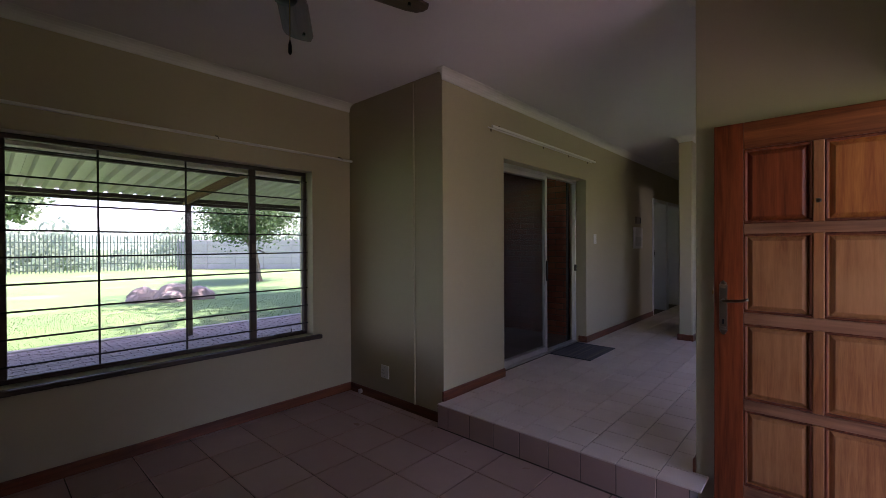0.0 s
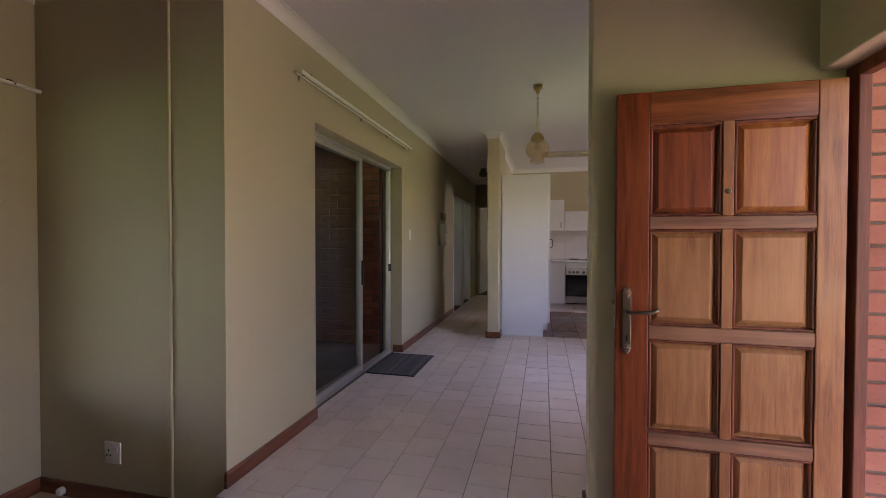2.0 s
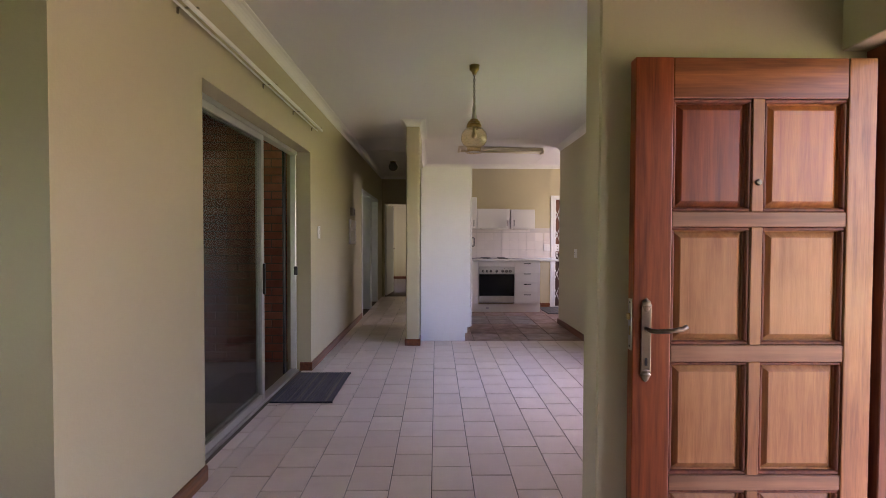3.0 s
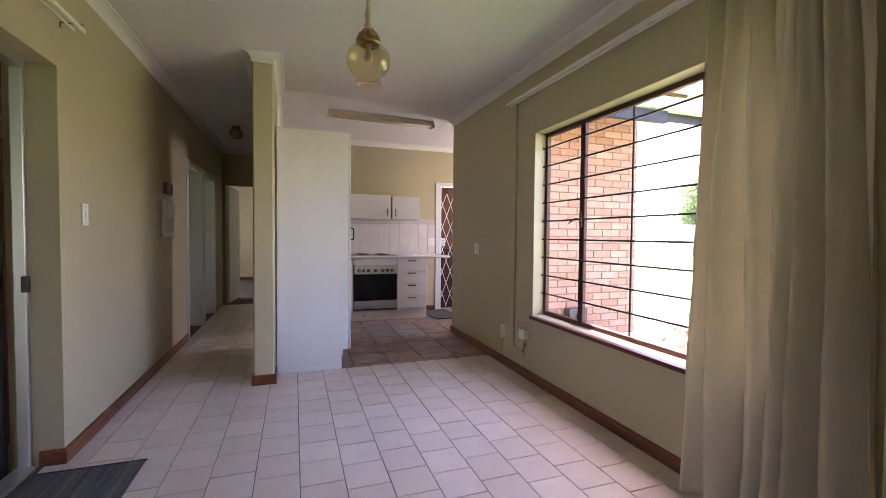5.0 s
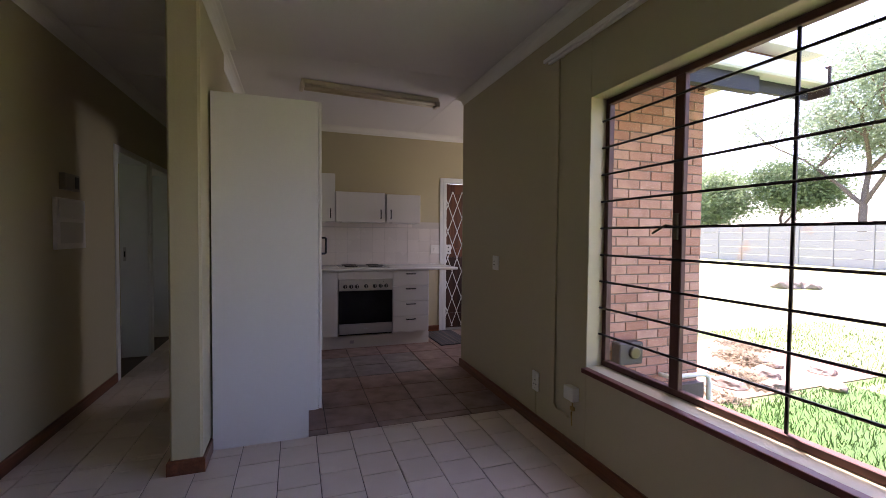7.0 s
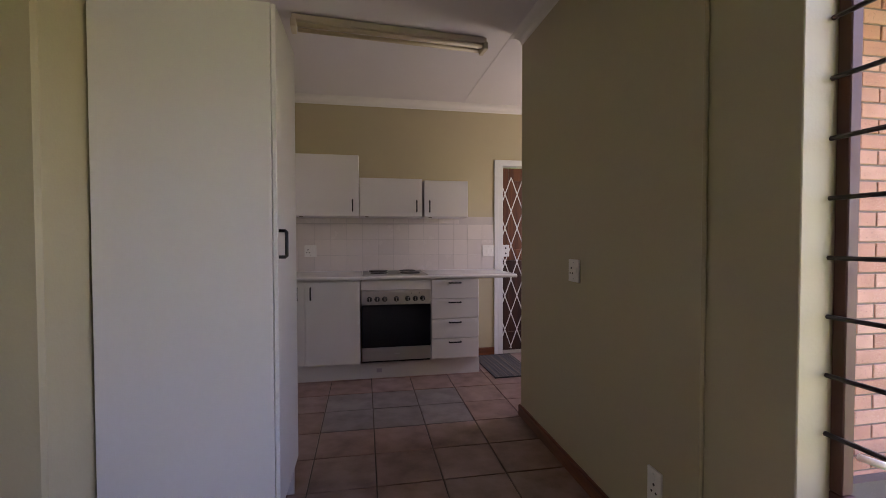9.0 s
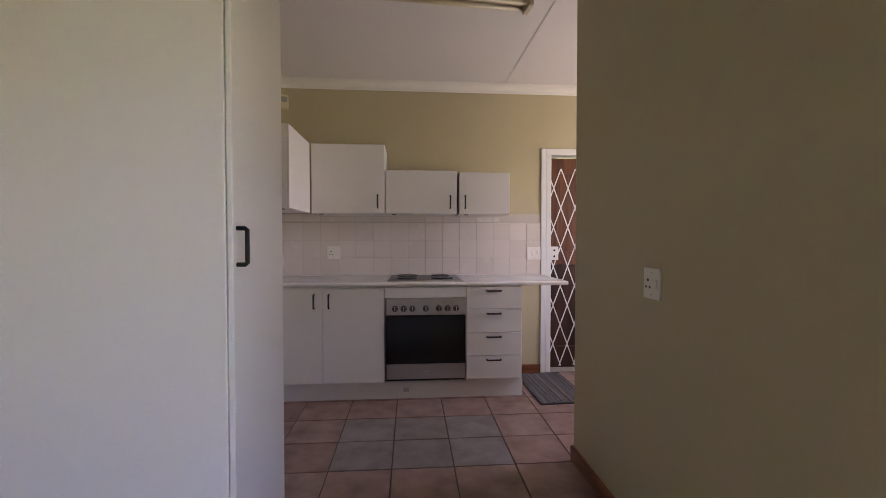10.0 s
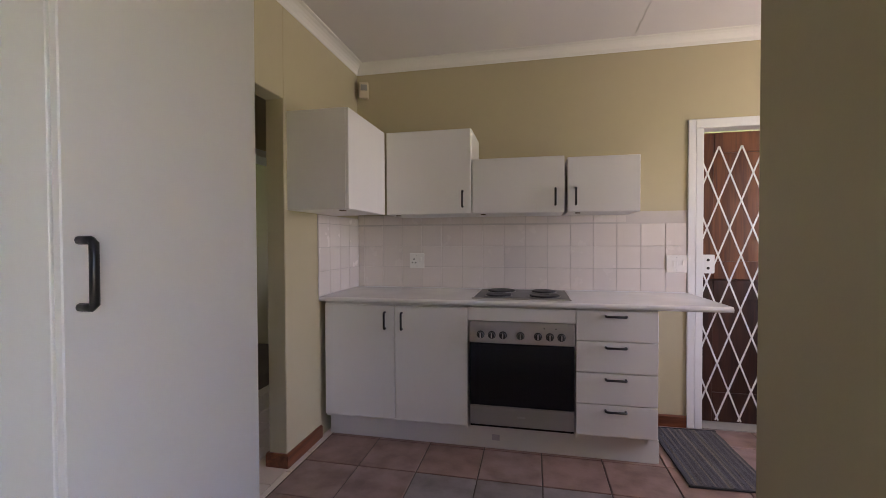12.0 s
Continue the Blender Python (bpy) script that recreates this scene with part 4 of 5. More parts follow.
part("cable", tube([(0, -0.004, 0.24), (0.004, -0.004, 0.08)], 0.003, 6), M_WALL, cc)
aq = thing("cable_outlet", pose(-2.93, YB - 0.014, LOW + 0.03), "round white cable outlet on the skirting", "cable outlet")
part("cap", lathe([(0.022, 0), (0.022, 0.02), (0.016, 0.026), (0.0, 0.026)], 14), M_PLASTIC, aq, at=pose(0, 0, 0, 90, 0, 0))

db = thing("distribution_board", pose(XL, 7.33, 1.334, 0, 0, 90), "flush pale electrical distribution board on the hall wall", "fuse box")
part("cover", box(-0.195, 0.195, -0.022, 0, -0.168, 0.168, 0.004, 2), M_PLASTIC, db)
part("flap", box(-0.175, 0.175, -0.03, -0.022, 0.035, 0.155, 0.003), M_PLASTIC, db)
part("notice", box(-0.15, 0.15, -0.0235, -0.022, -0.13, 0.01), mat("paper", (0.66, 0.65, 0.6), 0.8), db)
mc = thing("doorbell_chime", pose(XL, 7.32, 1.612, 0, 0, 90), "small dark doorbell chime box above the fuse box", "chime box")
part("case", box(-0.10, 0.10, -0.035, 0.0, -0.055, 0.055, 0.005, 2), mat("brown_chime", (0.30, 0.27, 0.22), 0.5, var=0.1), mc)
part("grille", box(0.03, 0.08, -0.038, -0.035, -0.04, 0.04, 0.001), M_BLACK, mc)
pr = thing("motion_sensor", pose(-0.895, YK, 2.40, 0, 0, 22), "cream corner motion sensor near the ceiling", "sensor")
part("case", box(-0.035, 0.035, -0.055, -0.012, -0.06, 0.06, 0.008, 2), M_CREAM_PL, pr)
part("lens", box(-0.024, 0.024, -0.060, -0.055, -0.005, 0.04, 0.003), mat("sensor_lens", (0.30, 0.29, 0.25), 0.3), pr)
part("bracket", box(-0.01, 0.01, -0.013, 0.0, -0.02, 0.02), M_CREAM_PL, pr)

# ---- curtain rails and curtain ----


def rail(name, pts, r, m, label, brackets=(), material=M_ALU):
    q = thing(name, m, label, "curtain rail")
    part("rod", tube(pts, r, 8), material, q)
    for x in brackets:
        part("bracket", tube([(x, 0.0, pts[0][2] + 0.03), (x, pts[0][1] * 0.6, pts[0][2] + 0.022), (x, pts[0][1] - r * 1.2, pts[0][2])], 0.004, 6), M_BRONZE, q)
    return q


rail("curtain_rail", [(0, -0.05, 0), (2.72, -0.05, 0)], 0.011, pose(XW, -0.01, 2.045, 0, 0, 90), "thin white curtain rail above the lounge window", (0.3, 1.5, 2.6), M_PLASTIC)
sr = thing("curtain_track", pose(XL, 3.27, 2.262, 0, 0, 90), "bare double white curtain track above the sliding door", "curtain rail")
part("track", box(0, 2.22, -0.092, -0.078, -0.012, 0.012, 0.003), M_PLASTIC, sr)
part("inner_track", box(0, 2.22, -0.044, -0.036, -0.006, 0.006, 0.002), M_PLASTIC, sr)
for x in (0.10, 1.05, 1.65, 2.17):
    part("bracket", boxes([(x - 0.005, x + 0.005, -0.098, 0.0, 0.0125, 0.016), (x - 0.006, x + 0.006, -0.004, 0.0, -0.012, 0.0124)]), M_BRONZE, sr)
tr = thing("curtain_track", pose(XR, 6.085, 2.345, 0, 0, -90), "double white curtain track above the dining window", "curtain rail")
for y in (-0.05, -0.085):
    part("track", box(0, 3.05, y - 0.009, y + 0.009, -0.012, 0.012, 0.003), M_PLASTIC, tr)
for x in (0.08, 1.0, 1.9, 2.9):
    part("bracket", boxes([(x - 0.012, x + 0.012, -0.09, 0.0, 0.0125, 0.018)]), M_PLASTIC, tr)

cu = thing("curtain", pose(XR - 0.118, 4.115, 0.0, 0, 0, -90), "long cream cloth curtain drawn to the window's side", "curtain")
bm = bmesh.new()
NX, NZ, CW = 200, 70, 0.57
grid = []
for k in range(NZ + 1):
    v = k / NZ
    z = 2.365 - v * 2.335
    row = []
    for i in range(NX + 1):
        u = i / NX
        loose = min(1.0, v * 1.6)
        q = u + 0.035 * math.sin(u * 9 + v * 1.3) + 0.02 * noise.noise((u * 4.0, v * 1.2, 8.3))
        wide = (abs(math.sin(math.pi * (q * 6.3 + 0.12))) - 0.62) * -0.15 * (0.40 + 0.60 * loose)
        wide += 0.022 * math.sin(2 * math.pi * (q * 2.3 + 0.35 * v)) * loose
        tight = math.sin(2 * math.pi * (u * 12.0 + 0.4 * math.sin(u * 8.0 + 0.6 * v))) * 0.017 * (1.15 - 0.95 * loose)
        crease = 0.020 * noise.noise((u * 10.0, v * 3.0, 1.7)) + 0.009 * noise.noise((u * 18.0 + v * 3, v * 9.0, 4.1)) + 0.004 * noise.noise((u * 40.0, v * 22.0, 2.2))
        x = u * (CW + 0.07 * v) - 0.05 * v * (1 - u) + 0.010 * math.sin(v * 7 + u * 6)
        row.append(bm.verts.new((x, wide + tight + crease, z + 0.006 * math.sin(u * 14 + 1))))
    grid.append(row)
for a, b in zip(grid, grid[1:]):
    for i in range(NX):
        bm.faces.new((a[i], a[i + 1], b[i + 1], b[i]))
co = part("cloth", bm, M_CURTAIN, cu, smooth=True)
sm = co.modifiers.new("thickness", "SOLIDIFY")
sm.thickness = 0.003
part("heading_tape", box(0, CW, -0.012, 0.012, 2.34, 2.372, 0.006), M_CURTAIN, cu)

# ---- lamps and fan ----
pd = thing("pendant_lamp", pose(-0.415, 4.775, 0), "brass pendant lamp with an amber glass globe", "pendant lamp")
part("canopy", lathe([(0.0, 2.53), (0.014, 2.533), (0.020, 2.543), (0.018, 2.552), (0.034, 2.562), (0.040, 2.575), (0.034, 2.585), (0.042, 2.599)], 20), M_BRASS, pd, smooth=True)
for k in range(9):
    z = 2.53 - k * 0.022
    bm = bmesh.new()
    pts = [(0.008 * math.cos(a), 0.0, z + 0.014 * math.sin(a)) for a in [2 * math.pi * i / 10 for i in range(11)]]
    tube(pts, 0.0022, 5, bm)
    part("chain_link", bm, M_BRONZE, pd, at=pose(0, 0, 0, 0, 0, 90 * (k % 2)))
M_AMBER = glass_pane("amber_glass", (0.96, 0.88, 0.68), 1.0)
M_STEMGLASS = mat("pale_amber_stem", (0.72, 0.66, 0.54), 0.12, var=0.1, scale=20)
part("stem", lathe([(0.006, 2.345), (0.010, 2.335), (0.009, 2.30), (0.014, 2.275), (0.017, 2.255), (0.013, 2.235), (0.020, 2.20), (0.016, 2.18), (0.02, 2.17)], 16), M_STEMGLASS, pd, "pale amber glass stem", smooth=True)
part("cap", lathe([(0.018, 2.185), (0.032, 2.178), (0.034, 2.165), (0.048, 2.16), (0.05, 2.145), (0.058, 2.14), (0.060, 2.118), (0.054, 2.112)], 24), M_BRASS, pd)
part("globe", lathe([(0.0005, 2.113), (0.050, 2.112), (0.075, 2.10), (0.096, 2.075), (0.104, 2.045), (0.101, 2.012), (0.085, 1.982), (0.062, 1.966), (0.054, 1.955), (0.060, 1.935), (0.066, 1.922), (0.0663, 1.920), (0.0645, 1.921), (0.0005, 1.9212)][1:-1], 32), M_AMBER, pd, "amber glass globe shade with a flared rim", smooth=True)
part("bulb", lathe([(0.0, 2.03), (0.016, 2.035), (0.021, 2.05), (0.018, 2.07), (0.012, 2.085), (0.012, 2.112)], 16), mat("opal_bulb", (0.60, 0.52, 0.38), 0.3), pd, "unlit opal bulb inside the globe", smooth=True)

bt = thing("fluorescent_lamp", pose(0.24, 7.70, 0, 0, 0, 4.5), "unlit cream double-tube fluorescent ceiling lamp", "ceiling lamp")
part("spine", box(-0.632, 0.632, -0.045, 0.045, 2.555, 2.597, 0.006), M_TUBE, bt)
for y in (-0.035, 0.035):
    part("tube", tube([(-0.60, y, 2.535), (0.60, y, 2.535)], 0.014, 12), M_CREAM_PL, bt, smooth=True)
for x in (-0.622, 0.622):
    part("end_cap", box(x - 0.016, x + 0.016, -0.056, 0.056, 2.512, 2.565, 0.005), M_TUBE, bt)

hl = thing("ceiling_lamp", pose(-1.47, 8.9, 0), "round dark globe lamp on the hall ceiling", "ceiling lamp")
part("base", lathe([(0.045, 2.57), (0.055, 2.599)], 20), M_BRONZE, hl)
part("globe", lathe([(0.0, 2.44), (0.04, 2.445), (0.07, 2.47), (0.08, 2.505), (0.072, 2.54), (0.045, 2.57)], 24), mat("smoked_glass", (0.20, 0.19, 0.17), 0.2), hl, smooth=True)
hatch = struct("trim_hall_hatch", boxes([(-1.75, -1.15, 8.0, 8.02, CEIL - 0.006, CEIL - 0.001)]), M_CORN)

M_FANBODY = mat("fan_dark_bronze", (0.022, 0.014, 0.010), 0.5, 0.3, var=0.15)
fan = thing("ceiling_fan", pose(-1.04, 0.975, -0.09), "ceiling fan with five dark timber blades", "ceiling fan")
part("downrod", tube([(0, 0, 2.38), (0, 0, 2.68)], 0.012, 10), M_FRAME1, fan)
part("canopy", lathe([(0.02, 2.62), (0.055, 2.65), (0.06, 2.689)], 20), M_FRAME1, fan, smooth=True)
part("motor", lathe([(0.0, 2.215), (0.04, 2.22), (0.066, 2.25), (0.078, 2.28), (0.078, 2.34), (0.06, 2.375), (0.02, 2.385)], 28), M_FANBODY, fan, smooth=True)
part("switch_housing", lathe([(0.0, 2.165), (0.036, 2.168), (0.041, 2.176), (0.041, 2.205), (0.034, 2.218)], 20), M_FANBODY, fan, smooth=True)
part("pull_chain", tube([(0.03, 0, 2.17), (0.03, 0, 2.02)], 0.0016, 5), M_BRASS, fan)
part("chain_knob", lathe([(0.0, 1.97), (0.007, 1.98), (0.006, 2.005), (0.002, 2.022)], 10), M_BLACK, fan, at=pose(0.03, 0, 0))
M_BLADE = wood("fan_blade_wood", (0.06, 0.036, 0.024), (0.16, 0.10, 0.068), "X", 0.35, 1.0, 0.2)
for k in range(5):
    bm = bmesh.new()
    prof = [(0.17, -0.05), (0.24, -0.062), (0.50, -0.068), (0.545, -0.055), (0.56, -0.02), (0.56, 0.02), (0.545, 0.055), (0.50, 0.068), (0.24, 0.062), (0.17, 0.05)]
    a, b = [bm.verts.new((x, y, 0.004)) for x, y in prof], [bm.verts.new((x, y, -0.004)) for x, y in prof]
    bm.faces.new(a)
    bm.faces.new(b[::-1])
    for i in range(len(prof)):
        j = (i + 1) % len(prof)
        bm.faces.new((a[j], a[i], b[i], b[j]))
    bl = part("blade", bm, M_BLADE, fan, at=pose(0, 0, 2.30, 0, 0, 74 + 72 * k) @ pose(0, 0, 0, 11, 0, 0))
    part("blade_arm", boxes([(0.09, 0.22, -0.018, 0.018, -0.011, -0.0045)], 0.002), M_BRASS, bl)
    part("blade_screw", lathe([(0.008, -0.018), (0.006, -0.006)], 8), M_BLACK, bl, at=pose(0.47, -0.03, 0))

# ---- mats ----


def floor_mat(m, w, l, label):
    t = thing("door_mat", m, label, "mat")
    nx, ny = 40, 24
    bm = bmesh.new()
    top = [[bm.verts.new((w * i / nx, l * j / ny, 0.010 + 0.0018 * math.sin(i * 1.9) + 0.003 * noise.noise((i * 0.25, j * 0.3, w)))) for j in range(ny + 1)] for i in range(nx + 1)]
    for i in range(nx):
        for j in range(ny):
            bm.faces.new((top[i][j], top[i + 1][j], top[i + 1][j + 1], top[i][j + 1]))
    ext = bmesh.ops.extrude_face_region(bm, geom=bm.faces[:])
    for v in ext["geom"]:
        if isinstance(v, bmesh.types.BMVert):
            v.co.z = 0.0
    bmesh.ops.recalc_face_normals(bm, faces=bm.faces[:])
    part("weave", bm, M_MAT, t)
    for y in (-0.014, l + 0.001):
        part("border", box(-0.008, w + 0.008, y, y + 0.013, 0, 0.012, 0.004), M_BLACK, t)


floor_mat(pose(-1.955, 4.60, 0.001), 0.46, 0.68, "dark grey striped woven mat at the sliding door")
floor_mat(pose(1.16, 8.42, 0.001, 0, 0, 2), 0.40, 0.68, "dark grey striped woven mat by the back door")

# ---- kitchen back door behind a lattice gate ----
struct("door_frame_kitchen", boxes([(1.382, 1.428, YK - 0.016, YK + 0.0, 0, 2.045), (1.4285, 1.475, YK - 0.016, YK + 0.12, 0, 1.985), (2.255, 2.30, YK - 0.016, YK + 0.12, 0, 1.985), (1.4285, 2.35, YK - 0.016, YK + 0.12, 1.986, 2.045)], 0.003), M_ENAMEL, "white-painted steel door frame, chipped", "door frame")
kd = thing("back_door", pose(1.476, YK + 0.125, 0.005), "closed varnished timber back door behind the lattice gate", "door")
part("upper_leaf", boxes([(0, 0.11, 0, 0.04, 0.98, 1.975), (0.67, 0.778, 0, 0.04, 0.98, 1.975), (0.1105, 0.6695, 0, 0.04, 1.84, 1.975), (0.1105, 0.6695, 0, 0.04, 0.98, 1.10)], 0.003), M_KDOOR, kd)
part("upper_panel", box(0.1105, 0.6695, 0.014, 0.03, 1.1005, 1.8395), M_KDOOR, kd)
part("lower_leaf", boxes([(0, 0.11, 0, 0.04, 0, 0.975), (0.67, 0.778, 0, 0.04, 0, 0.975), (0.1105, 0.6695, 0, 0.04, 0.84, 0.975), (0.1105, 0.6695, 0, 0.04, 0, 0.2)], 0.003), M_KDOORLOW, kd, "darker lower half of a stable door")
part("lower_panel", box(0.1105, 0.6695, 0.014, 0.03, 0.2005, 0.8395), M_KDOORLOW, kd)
# Dark board added behind both leaves to stop daylight showing between them.
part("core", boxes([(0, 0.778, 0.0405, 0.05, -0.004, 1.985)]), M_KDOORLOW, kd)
lg = thing("lattice_gate", pose(1.478, YK + 0.06, 0), "white folding steel lattice security gate, closed", "security gate")
GW, GZ0, GZ1, DX, DZ = 0.775, 0.04, 1.875, 0.136, 0.363
for sgn in (1, -1):
    slope = sgn * DZ / DX
    k = -16
    while k < 18:
        # one flat bar, cut to the gate's outline
        xa = k * DX + 0.113
        pts = []
        for z in (GZ0, GZ1):
            pts.append((xa + (z - GZ1) / slope, z))
        (x0, z0), (x1, z1) = sorted(pts)
        s = (z1 - z0) / (x1 - x0)
        if x0 < 0:
            z0, x0 = z0 - s * x0, 0.0
        if x1 > GW:
            z1, x1 = z1 - s * (x1 - GW), GW
        if x1 - x0 > 0.02:
            L = math.hypot(x1 - x0, z1 - z0)
            part("lattice_bar", box(-L / 2, L / 2, -0.002, 0.002, -0.0048, 0.0048), M_ENAMEL, lg, at=pose((x0 + x1) / 2, 0.0025 * sgn, (z0 + z1) / 2, 0, -math.degrees(math.atan2(z1 - z0, x1 - x0)), 0))
        k += 1
part("upright", box(-0.001, 0.012, -0.012, 0.012, 0.02, 1.95, 0.002), M_ENAMEL, lg)
lk = part("lock_box", box(0.01, 0.085, -0.025, 0.02, 1.03, 1.155, 0.004), M_ENAMEL, lg, "white steel lock box")
for z in (1.12, 1.065):
    part("key_hole", lathe([(0.010, 0), (0.008, 0.004), (0.0, 0.004)], 10), M_BLACK, lk, at=pose(0.045, -0.025, z, 90, 0, 0))

# ---- hall doors ----
sk = thing("strike_plate", pose(XL - 0.19, HD[0][1] - 0.03, 1.06), "dark steel strike plate in the hall door jamb", "strike plate")
part("plate", box(-0.012, 0.012, -0.002, 0.0, -0.07, 0.07), M_STEEL, sk)
part("slot", box(-0.006, 0.006, -0.003, -0.002, -0.03, 0.03), M_BLACK, sk)
for y0, y1 in HD:
    struct("door_frame_hall", boxes([(XL - T - 0.01, XL + 0.012, y0 - 0.035, y0 + 0.03, 0, 2.03), (XL - T - 0.01, XL + 0.012, y1 - 0.03, y1 + 0.035, 0, 2.03), (XL - T - 0.01, XL + 0.012, y0 + 0.0305, y1 - 0.0305, 1.97, 2.03)], 0.003), M_ENAMEL, "white steel hall door frame", "door frame")
hd = thing("hall_door", pose(-1.80, 10.74, 0.005, 0, 0, 84), "open white flush bedroom door", "door")
part("leaf", box(0, 0.76, 0, 0.04, 0, 1.99, 0.002), M_ENAMEL, hd)
part("handle", tube([(0.70, 0, 1.02), (0.70, -0.05, 1.02), (0.60, -0.055, 1.02)], 0.008), M_BRONZE, hd)
hd2 = thing("hall_door", pose(XL - 0.20, HD[0][0] + 0.05, 0.005, 0, 0, 176), "open white flush door in the hall", "door")
part("leaf", box(0, 0.74, 0, 0.04, 0, 1.96, 0.002), M_ENAMEL, hd2)
part("handle", tube([(0.68, 0, 1.02), (0.68, -0.05, 1.02), (0.58, -0.055, 1.02)], 0.008), M_BRONZE, hd2)

# ---- outside ----
G = -0.30
struct("ground", boxes([(-400, 400, -400, 400, G - 0.3, G)]), M_GRASS_G, "sunlit mown lawn with dry patches", "lawn")


struct("ground_lawn_strip", boxes([(2.6, 5.19, 2.82, 6.5, G - 0.05, G + 0.004)]), mat("green_turf", (0.04, 0.095, 0.014), 0.95, var=0.35, scale=1.2, fine=0.3, bump=0.8, bscale=50), "thick green turf below the dining window", "lawn")
struct("ground_dry_lawn", boxes([(5.2, 90, -30, 6.55, G - 0.05, G + 0.004), (5.9, 90, 6.55, 90, G - 0.05, G + 0.004)]), M_DRYLAWN, "sun-bleached pale lawn beside the house", "lawn")


def quads(verts_faces, name, material, kind, label, cat, parent=None, smooth=False):
    v, f = verts_faces
    me = bpy.data.meshes.new(name)
    me.from_pydata(v, [], f)
    me.materials.append(material)
    ob = new(name, me)
    if parent:
        ob.parent = parent
        return tagged(ob, label, kind=kind)
    return tagged(ob, label, cat, kind=kind)


# paving under the veranda: brick pavers in a basket of staggered rows
pv = struct("pavement", boxes([(-8.25, XW - T - 0.02, -7.0, 14.0, G - 0.1, G + 0.022)]), M_GROUT, "grey-red brick paving under the veranda", "paving")
rng = random.Random(3)
V, F = [], []
x = -8.2
row = 0
while x < XW - T - 0.03:
    y = -4.0 + (0.11 if row % 2 else 0)
    while y < 9.0:
        a, b, c, d, zt = x + 0.004, x + 0.104, y + 0.004, y + 0.212, G + 0.030 + rng.uniform(-0.003, 0.003)
        n = len(V)
        V += [(a, c, G), (b, c, G), (b, d, G), (a, d, G), (a + 0.004, c + 0.004, zt), (b - 0.004, c + 0.004, zt), (b - 0.004, d - 0.004, zt), (a + 0.004, d - 0.004, zt)]
        F += [(n + 4, n + 5, n + 6, n + 7)] + [(n + i, n + (i + 1) % 4, n + 4 + (i + 1) % 4, n + 4 + i) for i in range(4)]
        y += 0.216
    x += 0.108
    row += 1
quads((V, F), "paver", M_PAVE, "stuff", "", "", pv)
struct("kerb", boxes([(-8.40, -8.255, -7.0, 14.0, G - 0.1, G + 0.04)], 0.01), M_CONCRETE, "pale concrete edging along the paving", "kerb")

vr = thing("veranda_roof", pose(0, 0, 0), "corrugated steel veranda roof on timber beams", "roof")
V, F = [], []
ys = [-8.0 + 0.19 * k + d for k in range(110) for d in (0.0, 0.085, 0.105, 0.17)]
for i, y in enumerate(ys):
    dz = (0.0, 0.0, 0.06, 0.06)[i % 4]
    V += [(XW - T - 0.01, y, 2.44 + dz), (-8.1, y, 2.05 + dz), (XW - T - 0.01, y, 2.444 + dz), (-8.1, y, 2.054 + dz)]
    if i:
        a, b = 4 * (i - 1), 4 * i
        F += [(a, a + 1, b + 1, b), (a + 2, b + 2, b + 3, a + 3), (a + 1, a + 3, b + 3, b + 1)]
quads((V, F), "roof_sheet", M_ROOF, "", "corrugated pale steel sheet", "", vr)
for y in (-5.4, -1.35, 2.69, 6.74, 10.8):
    part("rafter", boxes([(-7.9, XW - T - 0.01, y - 0.025, y + 0.025, -0.115, 0.0)]), M_TIMBER, vr, at=pose(0, 0, 2.045 + 0.0845 * 8.1, 0, -4.83, 0))
    pst = part("post", box(-7.70, -7.62, y - 0.04, y + 0.04, G, 1.95, 0.006), M_FRAME1, vr, "dark steel veranda post")
for x0, z0, h in ((-7.74, 1.985, 0.065), (-5.6, 2.17, 0.07)):
    part("purlin", boxes([(x0, x0 + 0.06, -8, 12.9, z0, z0 + h)]), M_FRAME1, vr)
part("ledger", boxes([(-3.45, XW - T - 0.002, -0.8, 3.2, 1.855, 1.925)], 0.004), M_CREAM, vr, "cream painted ledger along the house wall")
part("gutter", boxes([(-8.2, -8.1, -8, 12.9, 1.97, 2.07)], 0.01), M_FRAME1, vr)


def brick_face(m, w, h, bmat, mortar, name, label, bl=0.222, bh=0.073, j=0.011):
    wl = struct(name, boxes([(0, w, 0, h, -0.08, -0.007)]), mortar, label, "brick wall")
    wl.matrix_basis = m
    return pave(wl, "brick", Matrix(), w, h, bl + j, bh + j, 0.0, 0.0, j, bmat, h=0.03, ch=0.003, stagger=0.5, by_row=True, jitter=0.0015)


N1 = brick_face(pose(-3.6, 5.88, -0.2, 90, 0, 0), 1.49, 2.8, M_BRICK_R, M_MORTAR_D, "wall_patio_brick", "dark red face-brick patio wall")
N2 = brick_face(pose(0.779, 2.815, -0.3, 90, 0, 0), 0.65, 2.9, M_BRICK_R, M_MORTAR_D, "wall_porch_brick", "red face-brick wall outside the front door")
N3 = brick_face(pose(1.243, 6.62, G, 90, 0, 0), 1.7475, 2.955, M_BRICK_P, M_MORTAR, "wall_outer_brick", "pinkish face-brick outer kitchen wall", bh=0.069, j=0.010)
struct("wall_outer_return", boxes([(2.87, 2.985, 6.70, 7.42, G, 2.655), (1.2425, 1.34, 6.70, 7.42, G, 2.655)]), M_MORTAR)
pp = thing("patio_post", pose(-2.122, 5.37, 0), "black steel gate post against the brick wall", "post")
part("upright", box(-0.009, 0.009, -0.02, 0.03, -0.06, 2.3, 0.003), M_BLACK, pp)
